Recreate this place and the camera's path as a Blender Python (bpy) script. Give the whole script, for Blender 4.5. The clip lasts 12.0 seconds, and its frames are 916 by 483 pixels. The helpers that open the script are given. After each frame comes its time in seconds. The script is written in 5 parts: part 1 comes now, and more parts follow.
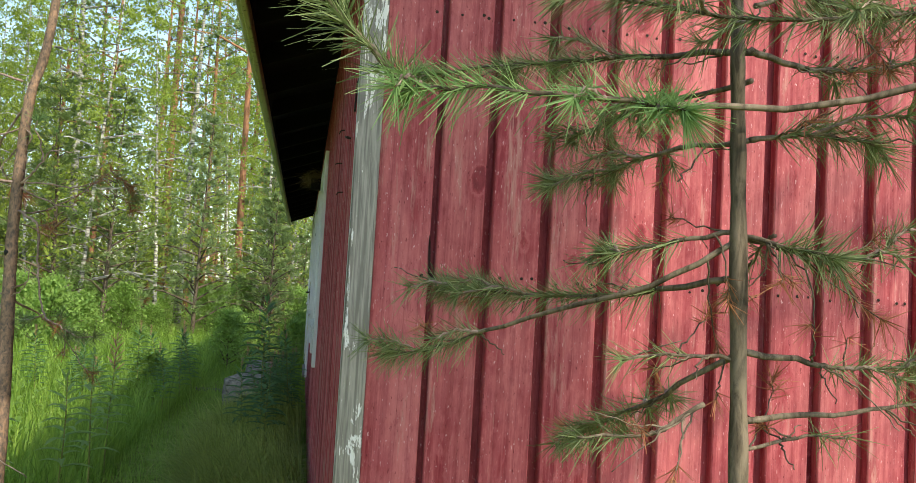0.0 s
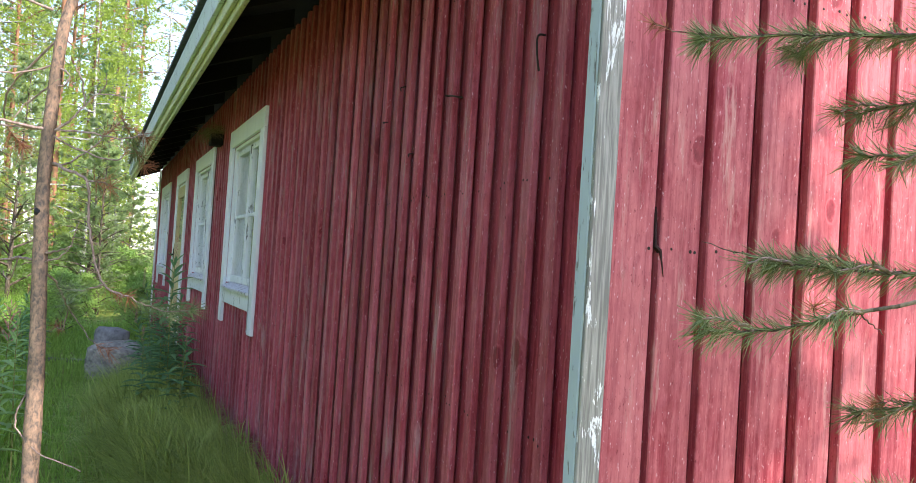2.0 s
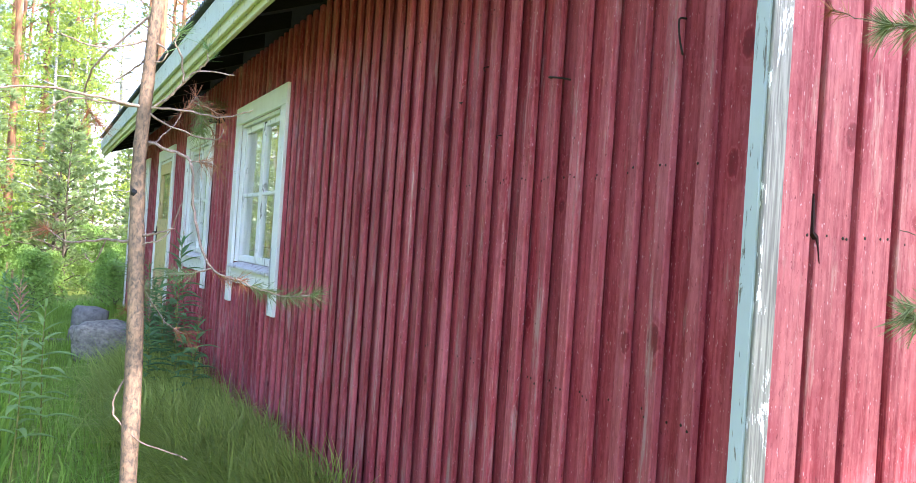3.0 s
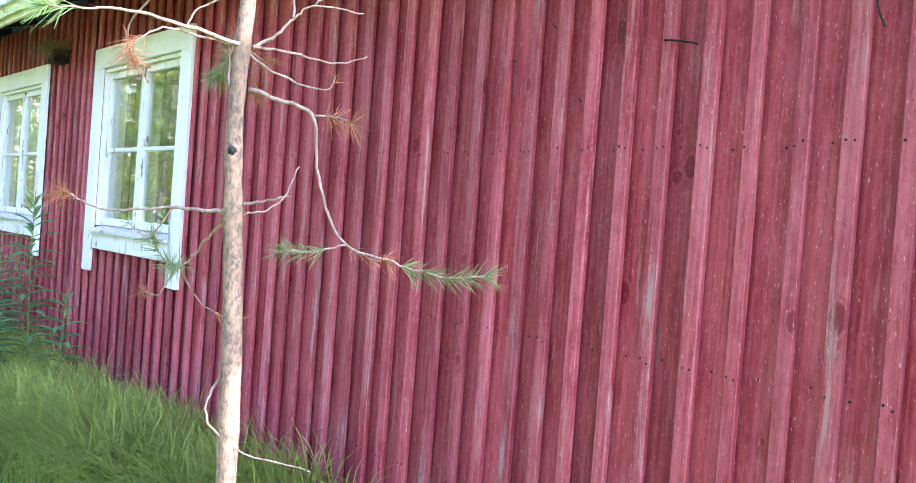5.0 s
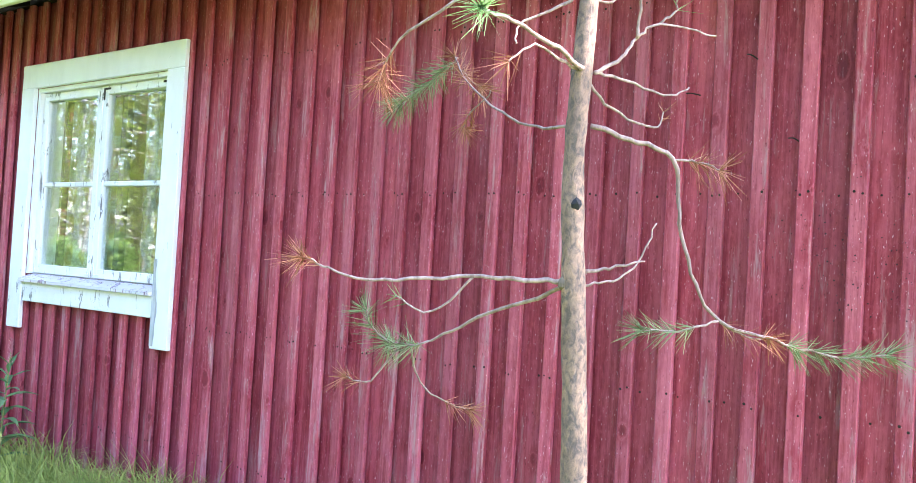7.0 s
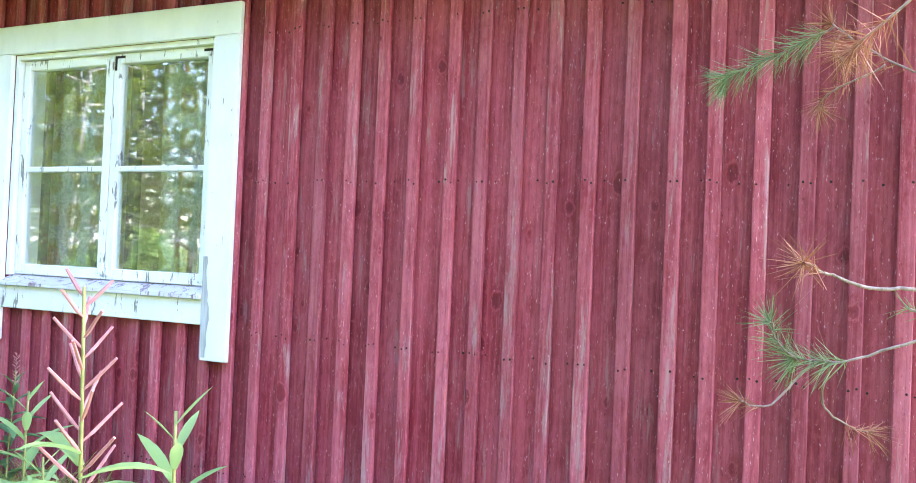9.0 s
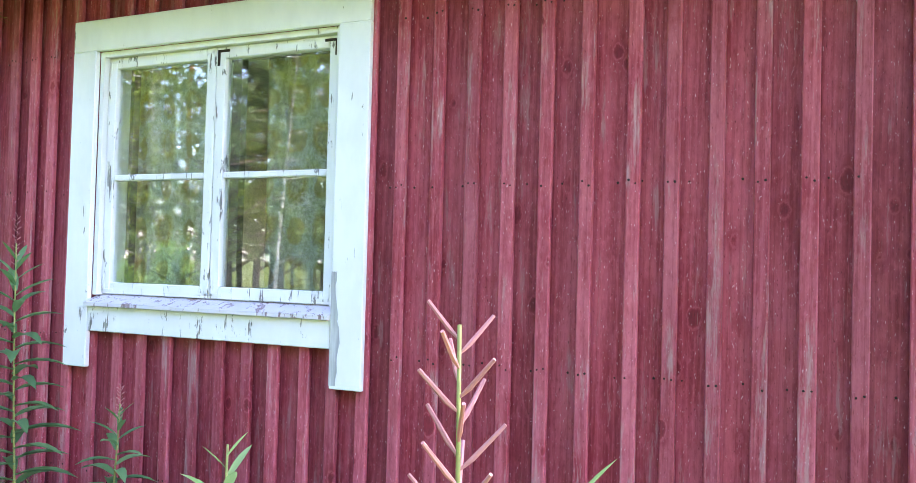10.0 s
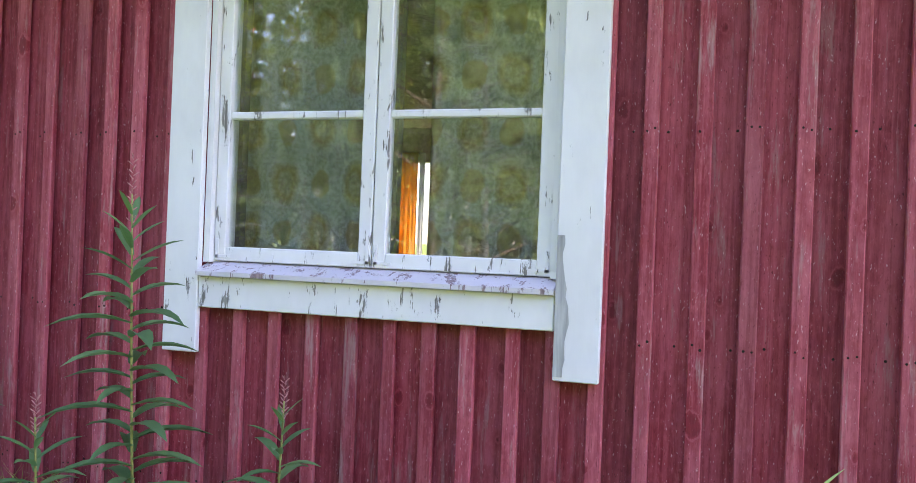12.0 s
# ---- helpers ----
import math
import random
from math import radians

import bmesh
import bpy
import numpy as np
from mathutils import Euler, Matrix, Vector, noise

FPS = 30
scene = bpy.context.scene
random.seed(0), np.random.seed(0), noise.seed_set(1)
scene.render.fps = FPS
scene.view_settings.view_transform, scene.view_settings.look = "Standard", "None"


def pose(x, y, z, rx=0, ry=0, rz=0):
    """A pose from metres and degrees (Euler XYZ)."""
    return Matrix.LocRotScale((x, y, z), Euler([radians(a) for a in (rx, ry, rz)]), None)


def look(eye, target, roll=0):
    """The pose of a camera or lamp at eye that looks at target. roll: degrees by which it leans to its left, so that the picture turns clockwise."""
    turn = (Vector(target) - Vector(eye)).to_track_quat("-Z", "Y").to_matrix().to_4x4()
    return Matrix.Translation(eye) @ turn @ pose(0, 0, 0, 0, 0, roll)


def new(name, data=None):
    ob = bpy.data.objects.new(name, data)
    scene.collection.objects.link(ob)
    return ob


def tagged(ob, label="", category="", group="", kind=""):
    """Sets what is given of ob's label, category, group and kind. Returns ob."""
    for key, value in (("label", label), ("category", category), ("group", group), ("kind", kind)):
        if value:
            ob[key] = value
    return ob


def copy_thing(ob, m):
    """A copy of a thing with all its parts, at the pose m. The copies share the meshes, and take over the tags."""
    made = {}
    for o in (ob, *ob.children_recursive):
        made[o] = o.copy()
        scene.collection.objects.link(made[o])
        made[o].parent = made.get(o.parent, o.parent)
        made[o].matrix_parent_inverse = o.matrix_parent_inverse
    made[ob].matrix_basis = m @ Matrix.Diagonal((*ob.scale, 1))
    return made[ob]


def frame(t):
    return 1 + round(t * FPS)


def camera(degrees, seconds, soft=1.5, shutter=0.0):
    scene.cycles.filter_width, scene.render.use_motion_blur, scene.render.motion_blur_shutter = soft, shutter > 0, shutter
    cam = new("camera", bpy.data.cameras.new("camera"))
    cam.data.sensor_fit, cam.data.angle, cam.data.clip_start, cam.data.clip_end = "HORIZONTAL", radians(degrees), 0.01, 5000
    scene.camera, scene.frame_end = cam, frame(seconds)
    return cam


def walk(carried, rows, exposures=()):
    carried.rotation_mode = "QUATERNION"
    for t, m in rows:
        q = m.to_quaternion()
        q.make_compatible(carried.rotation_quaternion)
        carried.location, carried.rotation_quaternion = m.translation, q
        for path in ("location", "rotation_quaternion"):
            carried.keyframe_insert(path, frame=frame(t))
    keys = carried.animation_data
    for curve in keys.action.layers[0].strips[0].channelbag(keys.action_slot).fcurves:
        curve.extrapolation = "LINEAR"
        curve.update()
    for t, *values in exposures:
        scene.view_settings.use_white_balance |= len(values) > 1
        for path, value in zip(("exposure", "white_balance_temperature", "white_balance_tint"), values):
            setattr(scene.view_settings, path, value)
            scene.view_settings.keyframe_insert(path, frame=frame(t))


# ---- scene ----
cam = camera(56.0, 12.0, soft=0.55)
PATH = [
    (0, (-0.11, -1.819, 1.393), (0.237, 0.147, 1.515), 3.3),
    (0.5, (-0.225, -1.647, 1.395), (0.238, 0.295, 1.523), 2.9),
    (1, (-0.472, -1.632, 1.39), (0.137, 0.268, 1.533), 3.1),
    (1.5, (-0.736, -1.598, 1.394), (-0.032, 0.272, 1.486), 3.6),
    (2, (-0.903, -1.464, 1.363), (-0.125, 0.377, 1.425), 3.7),
    (2.5, (-1.074, -1.34, 1.366), (-0.266, 0.489, 1.399), 3.4),
    (2.7, (-1.153, -1.318, 1.36), (-0.333, 0.506, 1.386), 3.7),
    (4.3, (-1.702, -0.864, 1.34), (-0.414, 0.666, 1.319), 3.5),
    (4.5, (-1.746, -0.799, 1.332), (-0.441, 0.716, 1.313), 4.0),
    (5, (-1.919, -0.552, 1.317), (-0.576, 0.93, 1.283), 4.3),
    (5.5, (-2.008, -0.337, 1.342), (-0.602, 1.085, 1.367), 5.3),
    (6, (-2.083, -0.048, 1.337), (-0.637, 1.33, 1.449), 4.4),
    (6.5, (-2.206, 0.178, 1.339), (-0.719, 1.51, 1.454), 3.8),
    (7, (-2.321, 0.459, 1.33), (-0.705, 1.636, 1.385), 3.3),
    (9, (-2.576, 1.499, 1.315), (-0.730, 2.378, 1.354), 2.4),
    (9.5, (-2.519, 1.827, 1.293), (-0.715, 2.704, 1.377), 2.2),
    (10, (-2.484, 2.160, 1.312), (-0.675, 3.010, 1.368), 1.5),
    (10.5, (-2.452, 2.518, 1.326), (-0.624, 3.327, 1.362), 0.0),
    (11, (-2.371, 2.789, 1.317), (-0.523, 3.554, 1.338), -0.4),
    (11.5, (-2.304, 3.011, 1.316), (-0.434, 3.72, 1.298), 0.3),
    (12, (-2.324, 3.293, 1.246), (-0.429, 3.932, 1.252), 2.2),
]
walk(cam, [(t, look(eye, target, roll)) for t, eye, target, roll in PATH],
     [(0, 1.2, 7200, 5), (1, 1.3, 7000, 11), (1.5, 1.6, 6700, 15), (2.5, 2.4, 6350, 19), (4.5, 3.4, 6050, 25), (6.5, 3.55, 6000, 27), (9, 3.65, 6050, 26), (10, 3.4, 6200, 29), (11, 3.1, 6400, 35), (12, 2.88, 6700, 36)])

# ---- light ----
SUN_AZ, SUN_EL = radians(150), radians(42)      # clockwise from +y, above the horizon
world = bpy.data.worlds.new("world")
scene.world = world
world.use_nodes = True
wn = world.node_tree.nodes
sky = wn.new("ShaderNodeTexSky")
sky.sky_type, sky.sun_disc = "NISHITA", False
sky.sun_elevation, sky.sun_rotation = SUN_EL, SUN_AZ
sky.air_density, sky.dust_density, sky.ozone_density = 1.0, 1.0, 1.5
world.node_tree.links.new(sky.outputs[0], wn["Background"].inputs[0])
wn["Background"].inputs[1].default_value = 0.15
sun_data = bpy.data.lights.new("sun", "SUN")
sun_data.energy, sun_data.angle, sun_data.color = 2.0, radians(0.6), (1.0, 0.93, 0.82)
sun = new("sun", sun_data)
sun.matrix_world = look((0, 0, 0), (-math.sin(SUN_AZ) * math.cos(SUN_EL), -math.cos(SUN_AZ) * math.cos(SUN_EL), -math.sin(SUN_EL)))


# ---- materials ----
class Mat:
    """A node material under construction."""

    def __init__(self, name, rough=0.7, metal=0.0, spec=0.3):
        self.m = bpy.data.materials.new(name)
        self.m.use_nodes = True
        self.t = self.m.node_tree
        self.b = self.t.nodes["Principled BSDF"]
        self.b.inputs["Roughness"].default_value = rough
        self.b.inputs["Metallic"].default_value = metal
        self.b.inputs["Specular IOR Level"].default_value = spec

    def n(self, kind, **inputs):
        node = self.t.nodes.new("ShaderNode" + kind)
        for k, v in inputs.items():
            self.put(node, int(k[1:]) if k[0] == "_" and k[1:].isdigit() else k.replace("_", " "), v)
        return node

    def put(self, node, socket, v):
        if isinstance(v, bpy.types.NodeSocket):
            self.t.links.new(v, node.inputs[socket])
        else:
            node.inputs[socket].default_value = v

    def coords(self, scale, shift=True, kind="Object"):
        tc = self.n("TexCoord")
        vec = tc.outputs[kind]
        if shift:
            oi = self.n("ObjectInfo")
            mul = self.n("VectorMath", _0=oi.outputs["Random"], _1=(37.0, 53.0, 91.0))
            mul.operation = "MULTIPLY"
            vec = self.n("VectorMath", _0=vec, _1=mul.outputs[0]).outputs[0]
        mp = self.n("Mapping", Vector=vec)
        mp.inputs["Scale"].default_value = scale
        return mp.outputs[0]

    def noise(self, vec, scale, detail=4.0, rough=0.6, distort=0.0):
        return self.n("TexNoise", Vector=vec, Scale=scale, Detail=detail, Roughness=rough, Distortion=distort).outputs["Fac"]

    def ramp(self, fac, *stops):
        r = self.n("ValToRGB", Fac=fac)
        e = r.color_ramp.elements
        while len(e) < len(stops):
            e.new(0.5)
        for el, (p, c) in zip(e, stops):
            el.position = p
            el.color = (c, c, c, 1) if isinstance(c, (int, float)) else (*c, 1)
        return r.outputs["Color"]

    def mix(self, fac, a, b, mode="MIX"):
        m = self.n("MixRGB")
        m.blend_type = mode
        for s, v in ((0, fac), (1, a), (2, b)):
            if isinstance(v, tuple) and len(v) == 3:
                v = (*v, 1)
            self.put(m, s, v)
        return m.outputs[0]

    def bump(self, height, strength=0.3, distance=0.003, normal=None):
        b = self.n("Bump", Height=height, Strength=strength, Distance=distance)
        if normal is not None:
            self.put(b, "Normal", normal)
        self.put(self.b, "Normal", b.outputs[0])
        return b.outputs[0]

    def color(self, c):
        self.put(self.b, "Base Color", (*c, 1) if isinstance(c, tuple) else c)
        return self

    def vary(self, c, amount=0.3):
        """The colour c, lighter or darker from object to object."""
        oi = self.n("ObjectInfo")
        v = self.n("MapRange", Value=oi.outputs["Random"], To_Min=1 - amount, To_Max=1 + amount).outputs[0]
        h = self.n("HueSaturation", Value=v)
        self.put(h, "Color", (*c, 1) if isinstance(c, tuple) else c)
        return h.outputs[0]


def painted_wood(name, deep, faded, bare, wear, vary=0.25):
    """Old red paint on sawn boards: grain along z, cracked knots, faded streaks, flecks, bare patches."""
    m = Mat(name, 0.62, spec=0.35)
    darker = tuple(d * 0.42 for d in deep)
    lighter = tuple(min(1, f * 1.2) for f in faded)
    fine = m.noise(m.coords((1, 1, 0.03)), 300, 6, 0.7, 0.3)
    wide = m.noise(m.coords((1, 1, 0.07)), 40, 5, 0.65, 1.4)
    blot = m.noise(m.coords((1, 1, 0.28)), 7, 6, 0.7)
    mottle = m.noise(m.coords((1, 1, 0.4)), 70, 5, 0.7)
    fleck = m.noise(m.coords((1, 1, 0.35)), 210, 3, 0.6)
    # growth rings that bow round the knots
    warp = m.n("TexNoise", Vector=m.coords((1, 1, 1)), Scale=9.0, Detail=2.0)
    bend = m.n("VectorMath", _0=warp.outputs["Color"], _1=(0.25, 0.25, 0.25))
    bend.operation = "MULTIPLY"
    at = m.n("VectorMath", _0=m.coords((12, 12, 7.0)), _1=bend.outputs[0]).outputs[0]
    vor = m.n("TexVoronoi", Vector=at, Scale=1.0)
    size = m.n("MapRange", Value=m.n("SeparateColor", Color=vor.outputs["Color"]).outputs[0], From_Min=0.3, To_Min=-0.13, To_Max=0.20).outputs[0]
    ragged = m.n("Math", _0=m.noise(m.coords((1, 1, 0.8)), 85, 4, 0.7), _1=0.2)
    ragged.operation = "MULTIPLY_ADD"
    ragged.inputs[2].default_value = -0.10
    gap = m.n("Math", _0=vor.outputs["Distance"], _1=size)
    gap.operation = "SUBTRACT"
    gap = m.n("Math", _0=gap.outputs[0], _1=ragged.outputs[0]).outputs[0]
    wv = m.n("TexWave", Vector=m.coords((1, 1, 0.012)), Scale=26.0, Distortion=11.0, Detail=3.0, Detail_Scale=0.7, Detail_Roughness=0.6)
    wv.bands_direction = "DIAGONAL"
    rings = wv.outputs["Fac"]
    base = m.mix(m.ramp(wide, (0.34, 0.0), (0.66, 1.0)), tuple(d * 0.85 for d in deep), tuple(d * 0.6 + f * 0.4 for d, f in zip(deep, faded)))
    base = m.mix(m.ramp(blot, (0.40, 0.0), (0.66, 0.9)), base, faded)
    base = m.mix(m.ramp(mottle, (0.52, 0.0), (0.72, 0.55)), base, lighter)
    base = m.mix(m.ramp(mottle, (0.30, 0.5), (0.46, 0.0)), base, tuple(d * 0.7 for d in deep))
    base = m.mix(m.ramp(fine, (0.56, 0.0), (0.70, 0.5)), base, lighter)
    base = m.mix(m.ramp(fine, (0.30, 0.6), (0.41, 0.0)), base, darker)
    base = m.mix(m.ramp(rings, (0.76, 0.0), (0.97, 0.22)), base, lighter)
    base = m.mix(m.ramp(rings, (0.03, 0.25), (0.12, 0.0)), base, tuple(d * 0.6 for d in deep))
    halo = m.ramp(gap, (0.02, 0.75), (0.30, 0.0))
    base = m.mix(halo, base, tuple(d * 0.9 for d in deep))
    knot = m.mix(m.ramp(mottle, (0.35, 0.25), (0.55, 1.0)), (0, 0, 0), m.ramp(gap, (-0.08, 0.6), (0.05, 0.0)))
    base = m.mix(knot, base, darker)
    rim = m.ramp(gap, (0.045, 0.0), (0.075, 0.5), (0.12, 0.0))
    base = m.mix(rim, base, faded)
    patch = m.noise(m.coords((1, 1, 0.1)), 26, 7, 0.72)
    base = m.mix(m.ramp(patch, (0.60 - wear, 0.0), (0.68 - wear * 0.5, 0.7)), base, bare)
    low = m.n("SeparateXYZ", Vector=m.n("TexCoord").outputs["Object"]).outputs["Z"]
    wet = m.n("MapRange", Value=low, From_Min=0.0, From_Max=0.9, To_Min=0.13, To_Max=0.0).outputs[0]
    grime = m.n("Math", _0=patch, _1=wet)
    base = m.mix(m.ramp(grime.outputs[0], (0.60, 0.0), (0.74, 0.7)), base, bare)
    base = m.mix(m.ramp(fleck, (0.655, 0.0), (0.70, 0.75)), base, (0.62, 0.36, 0.38))
    base = m.mix(m.ramp(fleck, (0.29, 0.8), (0.34, 0.0)), base, darker)
    m.color(m.vary(base, vary))
    m.bump(m.mix(0.3, m.mix(0.15, m.mix(0.5, fine, wide), rings), m.ramp(gap, (0.0, 0.2), (0.1, 0.8), (0.3, 0.5))), 0.9, 0.002)
    m.put(m.b, "Roughness", m.n("MapRange", Value=wide, To_Min=0.48, To_Max=0.8).outputs[0])
    return m.m


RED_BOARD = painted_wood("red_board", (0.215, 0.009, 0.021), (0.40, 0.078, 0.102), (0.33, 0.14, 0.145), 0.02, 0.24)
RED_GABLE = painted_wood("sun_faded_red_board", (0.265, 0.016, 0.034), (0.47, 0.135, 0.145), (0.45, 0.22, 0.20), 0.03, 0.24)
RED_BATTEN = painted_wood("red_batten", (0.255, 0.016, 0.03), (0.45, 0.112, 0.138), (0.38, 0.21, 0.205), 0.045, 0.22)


def peeling_white(name, amount, tint=(0.79, 0.78, 0.78), bare=(0.33, 0.31, 0.28)):
    """White oil paint that flakes off grey wood. amount: how much is gone, 0 to 1."""
    m = Mat(name, 0.5, spec=0.4)
    flake = m.noise(m.coords((1, 1, 0.3)), 26, 7, 0.68, 0.6)
    crack = m.noise(m.coords((1, 1, 0.04)), 190, 4, 0.6)
    fac = m.ramp(m.mix(0.25, flake, crack), (0.60 - amount * 0.22, 0.0), (0.615 - amount * 0.22, 1.0))
    dirt = m.noise(m.coords((1, 1, 0.5)), 7, 4)
    white = m.mix(m.ramp(dirt, (0.4, 0.0), (0.75, 0.5)), tint, tuple(c * 0.78 for c in tint))
    grey = m.mix(m.ramp(crack, (0.4, 0.0), (0.6, 1.0)), bare, tuple(c * 0.5 for c in bare))
    m.color(m.mix(fac, white, grey))
    inv = m.n("Math", _0=1.0, _1=fac)
    inv.operation = "SUBTRACT"
    first = m.n("Bump", Height=crack, Strength=0.25, Distance=0.001).outputs[0]
    m.bump(inv.outputs[0], 0.8, 0.0012, first)
    return m.m


WHITE = peeling_white("white_casing_paint", -0.12)
# white paint toned down and blued: the shaded side of the corner
CORNER_SHADED = peeling_white("shaded_white_corner_paint", 0.0, (0.50, 0.56, 0.60))
WHITE_WORN = peeling_white("white_sash_paint", 0.10)
WHITE_FLAKED = peeling_white("white_corner_paint", 0.8)
SILL_PAINT = peeling_white("pinkish_sill_paint", 0.2, (0.66, 0.62, 0.64), (0.40, 0.28, 0.29))
FASCIA_PALE = peeling_white("pale_fascia_paint", 0.05, (0.60, 0.66, 0.64))
FASCIA_CREAM = peeling_white("cream_fascia_paint", 0.08, (0.60, 0.60, 0.36), (0.3, 0.3, 0.2))
DOOR_CREAM = peeling_white("cream_door_paint", 0.15, (0.60, 0.46, 0.22), (0.3, 0.24, 0.15))


def simple(name, c, rough=0.7, metal=0.0, scale=30.0, amount=0.35, stretch=(1, 1, 1), bump=0.2, spec=0.3):
    m = Mat(name, rough, metal, spec)
    v = m.coords(stretch)
    a, b = m.noise(v, scale, 5), m.noise(v, scale * 0.17, 3)
    col = m.mix(m.ramp(a, (0.3, 0.0), (0.7, 1.0)), tuple(x * (1 - amount) for x in c), tuple(min(1, x * (1 + amount)) for x in c))
    col = m.mix(m.ramp(b, (0.35, 0.0), (0.7, 0.5)), col, tuple(x * (1 - amount) for x in c))
    m.color(m.vary(col, 0.12))
    m.bump(a, bump, 0.004)
    return m.m


# dark wood under the eave, its deep shade put into the near-black colour
SOFFIT = simple("shade_darkened_soffit_wood", (0.008, 0.006, 0.005), 0.9, scale=12, stretch=(1, 8, 8))
SHEATHING = simple("dark_sheathing", (0.03, 0.012, 0.012), 0.95)
ROOFING = simple("grey_roof_sheet", (0.10, 0.115, 0.12), 0.5, 0.2)
IRON = simple("rusty_iron", (0.035, 0.024, 0.018), 0.7, 0.4, 90)
BRASS = simple("old_brown_hinge", (0.16, 0.10, 0.05), 0.6, 0.4, 120)
PLASTER = simple("pale_room_wall", (0.55, 0.50, 0.42), 0.9)
FLOORING = simple("brown_floorboards", (0.10, 0.06, 0.035), 0.6, stretch=(1, 0.1, 1))
STONE = simple("lichen_granite", (0.27, 0.25, 0.21), 0.9, scale=26, amount=0.6, bump=0.7)
CONCRETE = simple("footing_stone", (0.20, 0.19, 0.18), 0.95, scale=18, amount=0.4, bump=0.5)
OLD_PLANK = simple("grey_weathered_plank", (0.20, 0.18, 0.16), 0.9, stretch=(0.1, 1, 1))
BARE_WOOD = simple("bare_grey_wood", (0.42, 0.42, 0.41), 0.85, scale=60, stretch=(1, 1, 0.1))
SOOT = simple("black_plastic", (0.012, 0.012, 0.013), 0.5)
DRY_GRASS = simple("dry_nest_straw", (0.22, 0.16, 0.08), 0.9)


def glass_material():
    m = Mat("window_glass")
    m.t.nodes.remove(m.b)
    wob = m.noise(m.coords((1, 1, 1)), 2.5, 1)
    bump = m.n("Bump", Height=wob, Strength=0.06, Distance=0.002).outputs[0]
    gl = m.n("BsdfGlossy", Roughness=0.015, Normal=bump)
    gl.inputs["Color"].default_value = (1, 1, 1, 1)
    tr = m.n("BsdfTransparent")
    tr.inputs["Color"].default_value = (0.88, 0.92, 0.89, 1)
    lw = m.n("LayerWeight", Blend=0.5)
    pw = m.n("Math", _0=lw.outputs["Facing"], _1=4.0)
    pw.operation = "POWER"
    fr = m.n("Math", _0=pw.outputs[0], _1=0.6)
    fr.operation = "MULTIPLY_ADD"
    fr.inputs[2].default_value = 0.13
    mx = m.n("MixShader", _0=fr.outputs[0], _1=tr.outputs[0], _2=gl.outputs[0])
    m.t.links.new(mx.outputs[0], m.t.nodes["Material Output"].inputs[0])
    return m.m


GLASS = glass_material()


def curtain_material():
    """Thin printed cloth: ochre medallions in pale grey-green scrollwork."""
    m = Mat("printed_curtain", 0.9)
    v = m.coords((1, 1, 1), shift=False)
    wob = m.n("TexNoise", Vector=v, Scale=11.0, Detail=4.0)
    off = m.n("VectorMath", _0=wob.outputs["Color"], _1=(0.06, 0.06, 0.06))
    off.operation = "MULTIPLY"
    vv = m.n("VectorMath", _0=v, _1=off.outputs[0]).outputs[0]
    sx = m.n("SeparateXYZ", Vector=vv)

    def wave(sock, period, phase):
        a = m.n("Math", _0=sock, _1=2 * math.pi / period)
        a.operation = "MULTIPLY_ADD"
        a.inputs[2].default_value = phase
        s = m.n("Math", _0=a.outputs[0])
        s.operation = "COSINE"
        return s.outputs[0]

    pr = m.n("Math", _0=wave(sx.outputs["Y"], 0.26, 0.4), _1=wave(sx.outputs["Z"], 0.34, 1.3))
    pr.operation = "MULTIPLY"
    med = m.ramp(pr.outputs[0], (0.18, 0.0), (0.5, 0.5), (0.7, 0.75), (0.9, 0.45))
    lace = m.ramp(pr.outputs[0], (0.06, 0.0), (0.16, 0.8), (0.26, 0.0))
    neg = m.n("Math", _0=pr.outputs[0], _1=0.72)
    bud = m.ramp(neg.outputs[0], (0.0, 0.7), (0.16, 0.0))
    fine = m.noise(v, 75, 3)
    ground = m.mix(m.ramp(fine, (0.42, 0.0), (0.6, 1.0)), (0.50, 0.52, 0.45), (0.74, 0.74, 0.68))
    gold = m.mix(m.ramp(fine, (0.42, 0.0), (0.62, 1.0)), (0.47, 0.30, 0.06), (0.66, 0.48, 0.16))
    cloth = m.mix(bud, m.mix(lace, m.mix(med, ground, gold), (0.74, 0.74, 0.68)), (0.50, 0.36, 0.12))
    m.color(cloth)
    tl = m.n("BsdfTranslucent")
    m.put(tl, "Color", cloth)
    mx = m.n("MixShader", _0=0.4, _1=m.b.outputs[0], _2=tl.outputs[0])
    m.t.links.new(mx.outputs[0], m.t.nodes["Material Output"].inputs[0])
    return m.m


CURTAIN = curtain_material()


def bark(name, c1, c2, scale, stretch=(1, 1, 0.25), bump=0.8):
    m = Mat(name, 0.9, spec=0.15)
    a = m.noise(m.coords(stretch), scale, 6, 0.65, 0.5)
    b = m.noise(m.coords((1, 1, 0.4)), scale * 0.15, 3)
    col = m.mix(m.ramp(a, (0.38, 0.0), (0.6, 1.0)), c1, c2)
    col = m.mix(m.ramp(b, (0.4, 0.0), (0.7, 0.6)), col, tuple(x * 0.6 for x in c1))
    m.color(m.vary(col, 0.15))
    m.bump(a, bump, 0.004)
    return m.m


